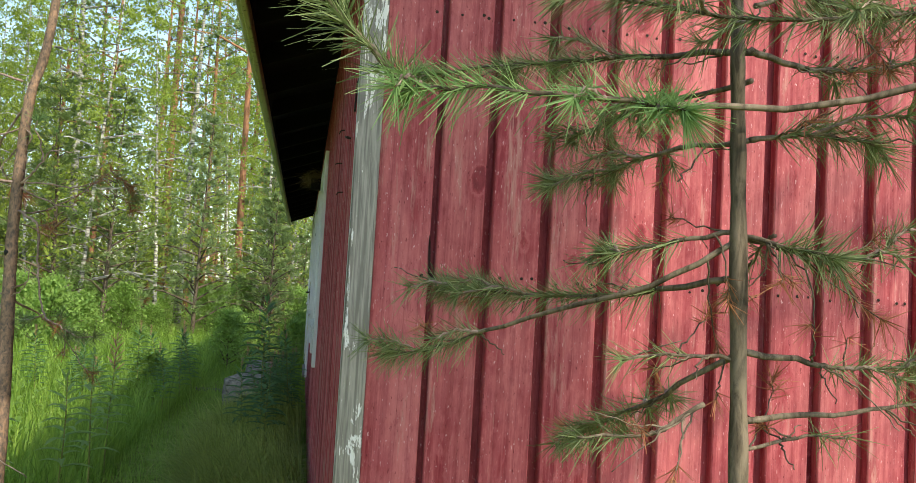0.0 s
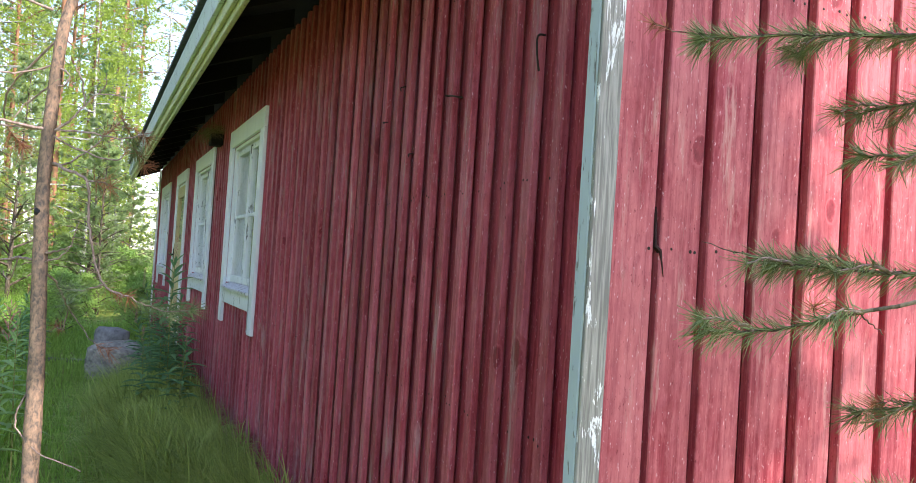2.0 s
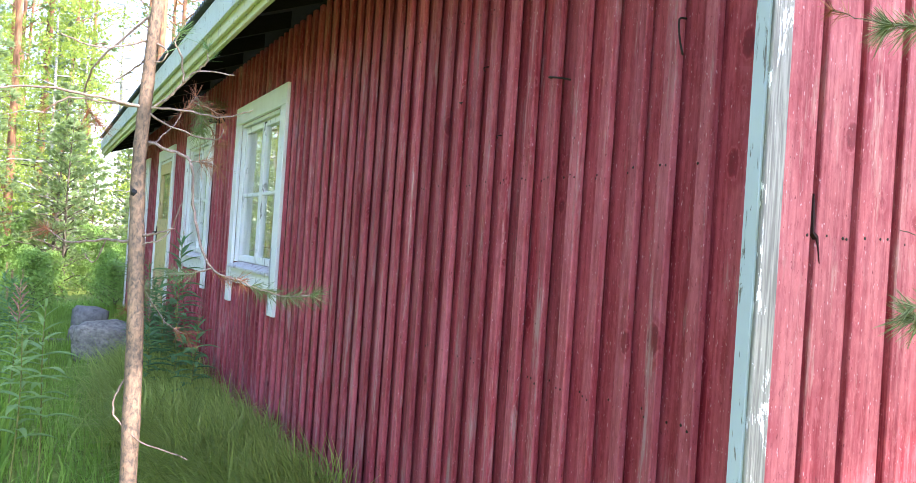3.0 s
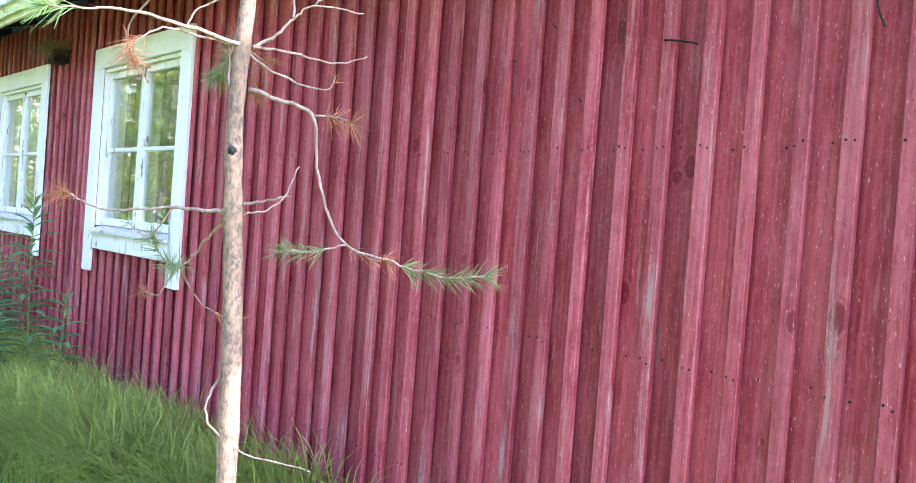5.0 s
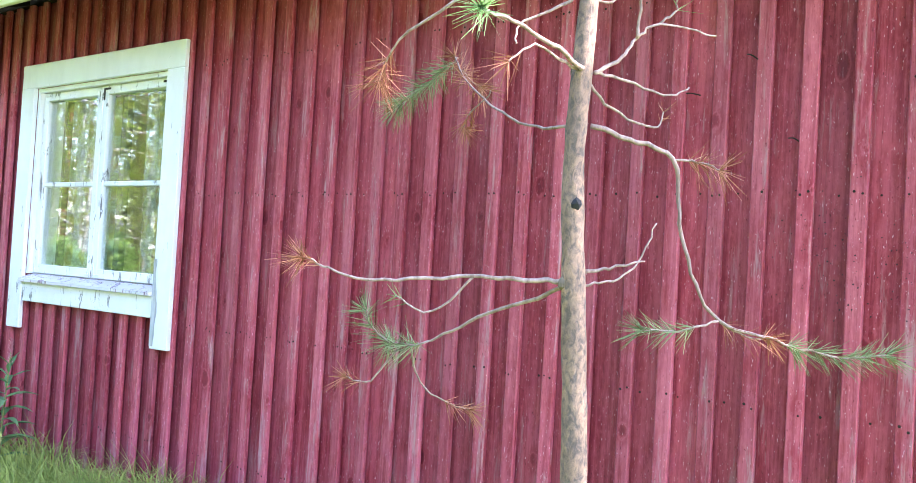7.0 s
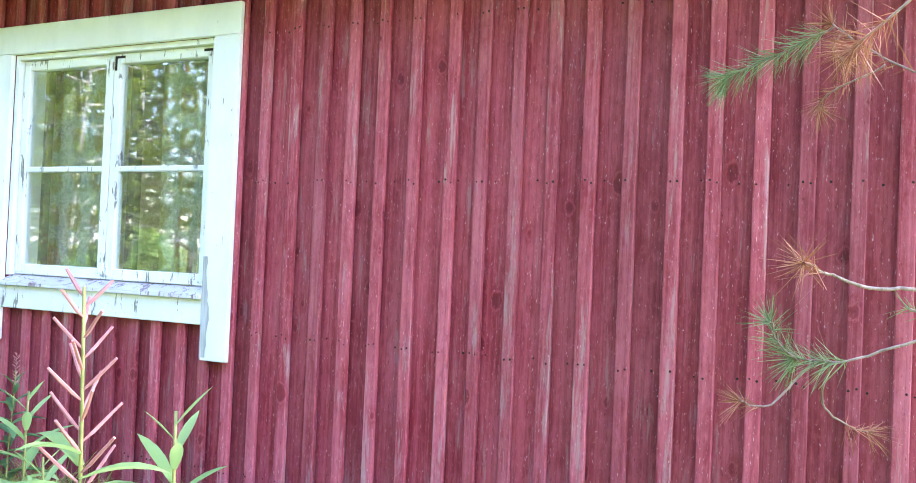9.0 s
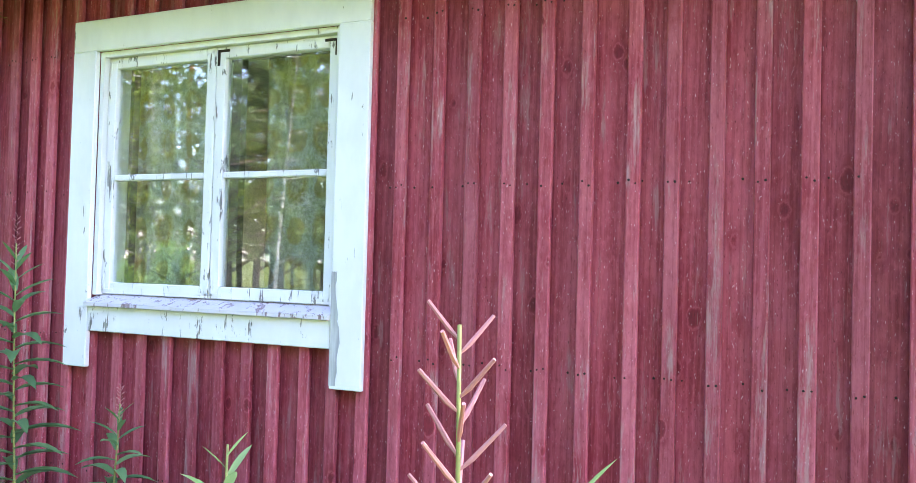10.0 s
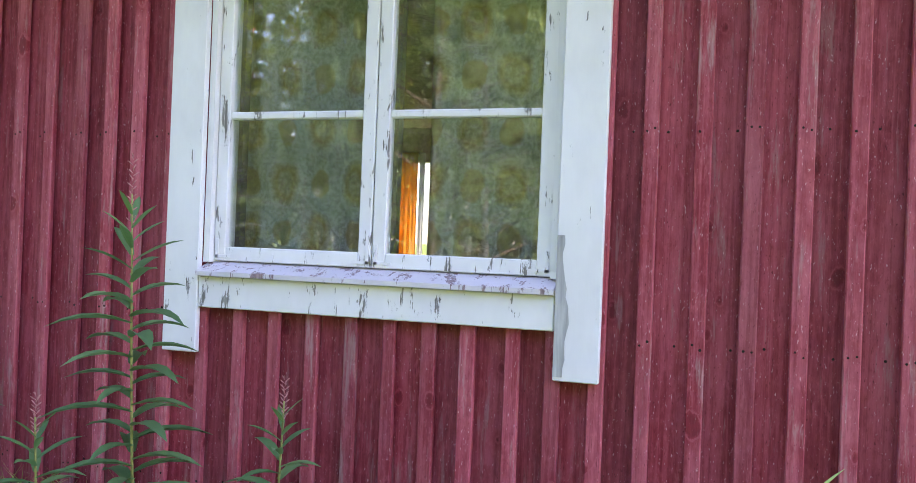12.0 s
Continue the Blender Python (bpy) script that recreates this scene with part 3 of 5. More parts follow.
far_curtain(6.64, 6.90, ORANGE_CLOTH, "orange cloth curtain at the sunny far window")
far_curtain(6.56, 6.625, RAG, "thin white curtain at the sunny far window")


# ---- door ----
def door():
    y0, y1, z0, z1 = DOOR
    D = thing("door_1", (0, 0, 0), "cream wooden house door with a glazed upper half", "door", kind="structure")
    part("casing_top", boxed(-0.024, -0.001, y0 - CAS, y1 + CAS, z1, z1 + CAS, 0.003), WHITE, D)
    for a in (y0 - CAS, y1):
        part("casing_leg", boxed(-0.024, -0.001, a, a + CAS, z0 - 0.05, z1, 0.003), WHITE, D)
    fr = bmesh.new()
    box(fr, 0.0, 0.15, y0 + 0.001, y0 + 0.035, z0, z1 - 0.001)
    box(fr, 0.0, 0.15, y1 - 0.035, y1 - 0.001, z0, z1 - 0.001)
    box(fr, 0.0, 0.15, y0 + 0.035, y1 - 0.035, z1 - 0.035, z1 - 0.001)
    part("door_frame", fr, WHITE, D)
    a, b, zb, zt, zm = y0 + 0.038, y1 - 0.038, z0 + 0.01, z1 - 0.038, 1.46
    leaf = bmesh.new()
    box(leaf, -0.012, 0.03, a, b, zb, zm)
    box(leaf, -0.012, 0.03, a, a + 0.11, zm, zt)
    box(leaf, -0.012, 0.03, b - 0.11, b, zm, zt)
    box(leaf, -0.012, 0.03, a + 0.11, b - 0.11, zt - 0.12, zt)
    L = part("leaf", leaf, DOOR_CREAM, D, "ochre-cream painted leaf")
    n = 6
    for i in range(n):
        w = (b - a) / n
        part("plank", boxed(-0.019, -0.0122, a + i * w + 0.002, a + (i + 1) * w - 0.002, zb + 0.01, zm - 0.02, 0.002), DOOR_CREAM, L)
    g = part("pane", boxed(0.006, 0.010, a + 0.105, b - 0.105, zm - 0.004, zt - 0.115), GLASS, L)
    g.visible_shadow = False
    h = bmesh.new()
    box(h, -0.06, -0.0195, b - 0.07, b - 0.05, 1.30, 1.32, 0.003)
    box(h, -0.066, -0.053, b - 0.17, b - 0.05, 1.30, 1.318, 0.004)
    box(h, -0.025, -0.0192, b - 0.085, b - 0.035, 1.20, 1.38, 0.002)
    part("handle", h, IRON, L, "black iron door handle")
    part("threshold", boxed(-0.05, 0.15, y0, y1, z0 - 0.06, z0, 0.006), OLD_PLANK, D)


door()


# ---- eaves and roof ----
def roof():
    R = thing("roof", (0, 0, 2.6), "shallow roof with pale fascia boards and wavy sheet edge", "roof", kind="structure")
    ya, yb = -0.45, WALL_Y1 + 0.55
    o = Vector((0, 0, -2.6))

    def add(name, bm, mat, label=""):
        bmesh.ops.translate(bm, verts=bm.verts, vec=o)
        return part(name, bm, mat, R, label)

    add("fascia_upper", boxed(-0.452, -0.428, ya, yb, 2.505, 2.665, 0.004), FASCIA_PALE, "pale blue-grey painted fascia board")
    add("fascia_lower", boxed(-0.427, -0.405, ya, yb, 2.44, 2.545, 0.004), FASCIA_CREAM, "cream lower fascia board")
    add("fascia_strip", boxed(-0.404, -0.380, ya, yb, 2.405, 2.46, 0.004), FASCIA_CREAM, "cream edge strip")
    for side in (0, 1):
        bm = bmesh.new()
        if side == 0:
            x0, z0, x1, z1 = -0.404, 2.55, WALL_X1 / 2, 2.55 + SLOPE * (WALL_X1 / 2 + 0.404)
        else:
            x0, z0, x1, z1 = WALL_X1 + 0.55, 2.55, WALL_X1 / 2, 2.55 + SLOPE * (WALL_X1 / 2 + 0.404)
        prism(bm, [(x0, z0), (x1, z1), (x1, z1 + 0.05), (x0, z0 + 0.05)], ya, yb)
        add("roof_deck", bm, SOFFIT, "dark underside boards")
    # rafters
    y = ya + 0.25
    while y < yb - 0.1:
        bm = bmesh.new()
        prism(bm, [(-0.379, 2.452), (-0.002, 2.452 + SLOPE * 0.36), (-0.002, 2.549 + SLOPE * 0.36), (-0.379, 2.557)], y, y + 0.05)
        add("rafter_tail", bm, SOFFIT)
        y += 0.66
    # corrugated sheet
    V, F = [], []
    n = int((yb - ya) / 0.019)
    for k, (x, zz) in enumerate(((-0.475, 2.60 - 0.01), (WALL_X1 / 2, 2.60 + SLOPE * (WALL_X1 / 2 + 0.404)))):
        for i in range(n + 1):
            V.append((x, ya - 0.03 + (yb - ya + 0.06) * i / n, zz + 0.105 + 0.018 * math.cos(i * math.pi / 2) + o.z))
    F = [(i, i + 1, n + 2 + i, n + 1 + i) for i in range(n)]
    s = raw("roof_sheet", V, F, ROOFING, R, "corrugated grey roof sheet", True)
    s.modifiers.new("thick", "SOLIDIFY").thickness = 0.004
    V2 = [(WALL_X1 + 0.6, ya, 2.6 + o.z), (WALL_X1 + 0.6, yb, 2.6 + o.z), (WALL_X1 / 2, yb, 2.72 + SLOPE * (WALL_X1 / 2 + 0.404) + o.z), (WALL_X1 / 2, ya, 2.72 + SLOPE * (WALL_X1 / 2 + 0.404) + o.z)]
    s2 = raw("roof_sheet", V2, [(0, 1, 2, 3)], ROOFING, R)
    s2.modifiers.new("thick", "SOLIDIFY").thickness = 0.004
    for xs in (1, -1):
        bm = bmesh.new()
        xa = -0.43 if xs == 1 else WALL_X1 + 0.55
        prism(bm, [(xa, 2.50), (WALL_X1 / 2, 2.50 + SLOPE * (WALL_X1 / 2 + 0.43)), (WALL_X1 / 2, 2.66 + SLOPE * (WALL_X1 / 2 + 0.43)), (xa, 2.66)], yb + 0.001, yb + 0.022)
        add("verge_board", bm, FASCIA_PALE)
        bm = bmesh.new()
        prism(bm, [(xa, 2.50), (WALL_X1 / 2, 2.50 + SLOPE * (WALL_X1 / 2 + 0.43)), (WALL_X1 / 2, 2.66 + SLOPE * (WALL_X1 / 2 + 0.43)), (xa, 2.66)], ya - 0.022, ya - 0.001)
        add("verge_board", bm, FASCIA_PALE)


roof()


# ---- ground ----
def ground_z(x, y):
    """Height of the ground: a low bank against the house, gentle bumps, rising a little far off."""
    d = math.hypot(x, y - 5)
    z = 0.05 * noise.noise((x * 0.5, y * 0.5, 3)) + 0.02 * noise.noise((x * 2.1, y * 2.1, 9))
    near = max(0.0, 1 - max(0.0, -x if y > 0 else max(-x, -y)) / 0.9)
    z += 0.09 * near * near
    z -= 0.02
    if d > 12:
        z += 0.25 * noise.noise((x * 0.08, y * 0.08, 1)) * min(1, (d - 12) / 12)
    return z


def grid_lines():
    inner = [-14 + 0.28 * i for i in range(101)]
    outer = [15, 16.5, 19, 23, 29, 38, 55, 85, 150, 320, 800]
    return [-v for v in reversed(outer)] + inner + [v for v in outer if v > inner[-1]]


gl = grid_lines()
V = [(x, y + 5, ground_z(x, y + 5) if abs(x) < 60 and abs(y) < 60 else 0) for y in gl for x in gl]
n = len(gl)
F = [(j * n + i, j * n + i + 1, (j + 1) * n + i + 1, (j + 1) * n + i) for j in range(n - 1) for i in range(n - 1)]
tagged(raw("ground", V, F, SOIL, None, "", True), "mossy forest ground with short grass", "ground", kind="structure")


# ---- plants ----
def needles_along(V, F, pts, n, length, spread=(0.5, 1.0), width=0.0009, seed=0, tip=0.0):
    """Needles set all round a twig, leaning forward; tip: share that sprays from its end."""
    r = random.Random(seed)
    pts = [Vector(p) for p in pts]
    for k in range(n):
        if r.random() < tip:
            u = len(pts) - 1.001 - r.random() * 0.5
        else:
            u = r.random() * (len(pts) - 1.001)
        i = int(u)
        p = pts[i].lerp(pts[i + 1], u - i)
        d = (pts[i + 1] - pts[i]).normalized()
        a = d.orthogonal().normalized()
        b = d.cross(a)
        w = r.uniform(0, 2 * math.pi)
        s = r.uniform(*spread)
        out = a * math.cos(w) + b * math.sin(w)
        v = d * math.cos(s) + out * math.sin(s)
        L = length * r.uniform(0.65, 1.15)
        side = v.cross(Vector((r.uniform(-1, 1), r.uniform(-1, 1), r.uniform(-1, 1)))).normalized() * width
        base = len(V)
        droop = Vector((0, 0, -0.12 * L))
        V.extend((p - side, p + side, p + v * L + droop + side * 0.3, p + v * L + droop - side * 0.3))
        F.append((base, base + 1, base + 2, base + 3))


def pine_branch(tree, origin, pts, r0=0.006, r1=0.002, clad=(0.35, 1.0), per_m=2200, length=0.05, needle=NEEDLE, wood=TWIG, seed=0, spread=(0.55, 1.2), tip=0.15):
    """One limb of a pine, through pts, clad with needles over a stretch of its length."""
    line = smooth_line([(p[0], p[1], p[2] - origin.z) for p in pts], 5)
    r = random.Random(seed)
    line = [p + Vector((r.uniform(-1, 1), r.uniform(-1, 1), r.uniform(-1, 1))) * 0.0025 for p in line]
    V, F = [], []
    n = len(line)
    tube_into(V, F, line, [r0 + (r1 - r0) * i / (n - 1) for i in range(n)], 6)
    limb = raw("branch", V, F, wood, tree, "", True)
    if clad is None:
        return limb
    a, b = int(clad[0] * (n - 1)), max(int(clad[0] * (n - 1)) + 1, int(clad[1] * (n - 1)))
    seg = line[a:b + 1]
    total = sum((seg[i + 1] - seg[i]).length for i in range(len(seg) - 1))
    V, F = [], []
    needles_along(V, F, seg, max(12, int(0.6 * per_m * total)), length * 1.12, spread, seed=seed, tip=tip)
    raw("needle_coat", V, F, needle, limb)
    return limb


def side_twigs(tree, origin, pts, count, size, seed, needle=NEEDLE, length=0.045, per_m=2000, z=0.25):
    """Short needle-clad twigs off a limb."""
    r = random.Random(seed)
    line = smooth_line(pts, 4)
    for k in range(count):
        i = r.randrange(int(len(line) * 0.35), len(line) - 1)
        p, d = line[i], (line[i + 1] - line[i]).normalized()
        out = d.cross(Vector((0, 0, 1))).normalized() * r.choice((-1, 1))
        v = (d * r.uniform(0.5, 1) + out * r.uniform(0.4, 1) + Vector((0, 0, r.uniform(-z, z)))).normalized()
        L = size * r.uniform(0.6, 1.2)
        q = [p, p + v * L * 0.5 + Vector((0, 0, 0.01)), p + v * L]
        pine_branch(tree, origin, [tuple(x) for x in q], 0.003, 0.0015, (0.2, 1.0), per_m, length, needle, seed=seed * 31 + k)


def bare_twigs(tree, origin, pts, count, size, seed):
    """Thin leafless side shoots along a limb."""
    r = random.Random(seed)
    line = smooth_line(pts, 4)
    for k in range(count):
        i = r.randrange(1, len(line) - 1)
        p, d = line[i], (line[i + 1] - line[i]).normalized()
        v = (d * r.uniform(0.3, 1) + Vector((r.uniform(-1, 1), r.uniform(-1, 1), r.uniform(-0.9, 0.5)))).normalized()
        L = size * r.uniform(0.5, 1.3)
        bent = p + v * L + Vector((r.uniform(-1, 1), r.uniform(-1, 1), r.uniform(-1, 1))) * 0.25 * L
        pine_branch(tree, origin, [tuple(p), tuple(p + v * L * 0.5), tuple(bent)], 0.0016, 0.0007, (0.75, 1.0) if k % 3 == 0 else None, 1500, 0.03, NEEDLE_DRY, BARK_NEAR, seed * 7 + k)


def trunk(tree, pts, r0, r1, material, sides=12, lumps=0.0, seed=0):
    r = random.Random(seed)
    line = smooth_line(pts, 6)
    n = len(line)
    radii = [(r0 + (r1 - r0) * i / (n - 1)) * (1 + r.uniform(-lumps, lumps)) for i in range(n)]
    V, F = [], []
    tube_into(V, F, line, radii, sides)
    return raw("trunk", V, F, material, tree, "", True)


# the slim pine in front of the long wall; points are offsets from its foot, heights above the datum
def slim_pine():
    o = Vector((-1.03, 1.15, ground_z(-1.03, 1.15)))
    T = thing("young_pine", o, "slim young pine with flaking orange bark and few needles", "tree")
    g = o.z
    trunk(T, [(0.035, -0.03, -0.02), (0.02, -0.02, 0.5), (0.01, -0.01, 1.0 - g), (0.0, 0.0, 1.25 - g), (-0.01, 0.01, 1.5 - g), (-0.005, 0.005, 1.7 - g), (0.01, 0.0, 1.95 - g), (0.05, 0.02, 2.2 - g), (0.09, 0.05, 3.0 - g), (0.12, 0.1, 4.2 - g)],
          0.0252, 0.0105, BARK_YOUNG, 14, 0.07, 3)
    G, D, FR = NEEDLE, NEEDLE_DRY, NEEDLE_FRESH

    def B(seed, pts, r0, clad, needle=G, per_m=1500, length=0.045, spread=(0.5, 1.0), tip=0.3):
        pine_branch(T, o, pts, r0 * 0.8, 0.0014, clad, int(per_m * 1.35), length, needle, TWIG, seed, spread, tip)

    B(1, [(0, 0, 1.67), (-0.12, -0.01, 1.68), (-0.24, -0.01, 1.69), (-0.34, -0.04, 1.67), (-0.43, -0.08, 1.65)], 0.006, (0.8, 1.0), FR, 1500, 0.055, (0.2, 0.75), 0.6)
    B(2, [(0, 0.01, 1.67), (-0.09, 0, 1.67), (-0.19, -0.01, 1.67), (-0.24, 0.0, 1.63)], 0.004, (0.8, 1.0), D, 700)
    B(3, [(0.01, -0.01, 1.67), (0.05, -0.04, 1.70), (0.08, -0.05, 1.74), (0.11, -0.08, 1.77), (0.19, -0.15, 1.76)], 0.005, None)
    B(4, [(0.08, -0.05, 1.74), (0.07, -0.06, 1.80), (0.05, -0.06, 1.84), (0.06, -0.07, 1.87)], 0.004, (0.55, 1.0), FR, 1900, 0.055, (0.3, 1.3), 0.6)
    B(5, [(0.11, -0.08, 1.77), (0.13, -0.10, 1.80), (0.125, -0.1, 1.83)], 0.003, (0.4, 1.0), FR, 900, 0.045, (0.2, 0.7), 0.5)
    B(6, [(0.01, -0.01, 1.67), (0.09, -0.03, 1.67), (0.19, -0.07, 1.66), (0.26, -0.08, 1.69)], 0.004, None)
    B(7, [(0, 0, 1.66), (0.08, -0.01, 1.62), (0.17, -0.05, 1.60), (0.19, -0.06, 1.63)], 0.004, (0.8, 1.0), D, 500, 0.03)
    B(8, [(0.01, -0.01, 1.58), (0.05, -0.06, 1.56), (0.10, -0.12, 1.53), (0.11, -0.13, 1.44), (0.13, -0.15, 1.34), (0.16, -0.19, 1.26), (0.21, -0.25, 1.24), (0.26, -0.30, 1.22), (0.31, -0.37, 1.21), (0.36, -0.42, 1.22)],
      0.006, (0.74, 1.0), G, 1500, 0.045, (0.45, 0.95), 0.15)
    B(9, [(0.10, -0.12, 1.53), (0.13, -0.15, 1.53), (0.16, -0.18, 1.52)], 0.003, (0.3, 1.0), D, 1500, 0.05, (0.5, 1.3), 0.3)
    B(10, [(0.16, -0.19, 1.26), (0.11, -0.14, 1.24), (0.07, -0.09, 1.24)], 0.003, (0.3, 1.0), G, 1500, 0.045)
    B(11, [(0.16, -0.19, 1.26), (0.19, -0.22, 1.24), (0.22, -0.26, 1.235)], 0.002, (0.1, 1.0), D, 900, 0.04)
    B(12, [(-0.02, 0.0, 1.575), (0.03, 0.113, 1.586), (0.083, 0.236, 1.637), (0.139, 0.353, 1.712), (0.189, 0.422, 1.782)], 0.004, (0.6, 1.0), D, 700, 0.05)
    B(13, [(0.189, 0.416, 1.776), (0.224, 0.521, 1.736), (0.24, 0.617, 1.702)], 0.003, (0.1, 1.0), G, 2300, 0.055)
    B(14, [(0.20, 0.33, 1.70), (0.255, 0.429, 1.66), (0.264, 0.443, 1.636)], 0.002, (0.3, 1.0), D, 1300, 0.045)
    B(29, [(0.17, 0.40, 1.76), (0.235, 0.42, 1.745), (0.265, 0.40, 1.724)], 0.002, (0.2, 1.0), D, 1300, 0.05)
    B(15, [(-0.012, 0.014, 1.314), (-0.041, 0.097, 1.311), (-0.069, 0.166, 1.311), (-0.127, 0.286, 1.299), (-0.168, 0.357, 1.299), (-0.199, 0.41, 1.32), (-0.215, 0.435, 1.33)], 0.006, (0.82, 1.0), D, 2200, 0.055, (0.3, 1.2), 0.3)
    B(16, [(-0.067, 0.164, 1.311), (-0.09, 0.232, 1.246), (-0.118, 0.293, 1.271)], 0.003, (0.85, 1.0), FR, 500, 0.03)
    B(17, [(-0.011, 0.013, 1.303), (0.034, 0.193, 1.244), (0.055, 0.308, 1.196), (0.063, 0.385, 1.166), (0.065, 0.463, 1.165)], 0.005, (0.72, 1.0), G, 2400, 0.055, (0.4, 1.3), 0.3)
    B(18, [(0.068, 0.454, 1.162), (0.041, 0.487, 1.195), (0.033, 0.496, 1.228)], 0.003, (0.2, 1.0), G, 1800, 0.05)
    B(19, [(0.063, 0.40, 1.166), (0.115, 0.416, 1.096), (0.145, 0.388, 1.054), (0.198, 0.34, 1.03)], 0.003, (0.75, 1.0), D, 1500, 0.045)
    B(20, [(0.066, 0.43, 1.16), (0.059, 0.495, 1.082), (0.034, 0.544, 1.087)], 0.003, (0.6, 1.0), D, 1500, 0.045)
    B(21, [(0.01, -0.01, 1.33), (0.04, -0.04, 1.34), (0.08, -0.09, 1.355)], 0.005, None)
    B(22, [(0.01, -0.01, 1.31), (0.04, -0.05, 1.32), (0.07, -0.08, 1.35), (0.09, -0.10, 1.42)], 0.003, None)
    B(23, [(-0.01, 0.02, 1.80), (-0.04, 0.05, 1.77), (-0.08, 0.09, 1.74), (-0.10, 0.08, 1.70)], 0.004, None)
    B(24, [(-0.01, 0.01, 1.85), (-0.09, 0.03, 1.82), (-0.16, 0.03, 1.82), (-0.22, 0.04, 1.84)], 0.004, None)
    B(25, [(0, 0, 1.85), (0.035, -0.035, 1.82), (0.02, -0.02, 1.79), (-0.02, 0.03, 1.80)], 0.004, None)
    B(26, [(0.02, -0.02, 0.98), (-0.02, 0.01, 0.93), (-0.03, 0.0, 0.86), (0.03, -0.05, 0.80), (0.14, -0.15, 0.77)], 0.005, None)
    B(27, [(-0.02, 0.01, 2.0), (-0.2, 0.0, 2.04), (-0.4, -0.05, 2.02)], 0.005, (0.7, 1.0), D, 600)
    B(28, [(0.0, 0.0, 1.92), (-0.12, 0.15, 1.80), (-0.14, 0.30, 1.72), (-0.10, 0.38, 1.66)], 0.005, (0.75, 1.0), D, 1800, 0.06, (0.5, 1.4), 0.3)
    for z, a, s in ((1.443, 3.6, 0.0106), (1.668, 2.2, 0.008), (1.585, 3.4, 0.008), (1.31, 2.4, 0.010)):
        kb = bmesh.new()
        bmesh.ops.create_icosphere(kb, subdivisions=2, radius=1.0)
        for v in kb.verts:
            v.co = Vector((v.co.x * s, v.co.y * s, v.co.z * s * 1.3)) * (1 + 0.25 * noise.noise(v.co * 3))
        bmesh.ops.translate(kb, verts=kb.verts, vec=(-0.005 + 0.013 * math.cos(a), 0.005 + 0.013 * math.sin(a), z - g))
        part("knot", kb, SOOT if s > 0.0105 else BARK_NEAR, T, "dark resin knot" if s > 0.0105 else "")
    r = random.Random(8)
    for k in range(46):
        z = 2.3 + 1.9 * k / 46
        a = k * 2.4
        L = 0.55 * (1.15 - k / 60)
        B(100 + k, [(0.09, 0.04, z), (0.09 + L * 0.5 * math.cos(a), 0.04 + L * 0.5 * math.sin(a), z + 0.08), (0.09 + L * math.cos(a), 0.04 + L * math.sin(a), z + 0.16)], 0.004, (0.3, 1.0), G, 1100, 0.05)


slim_pine()


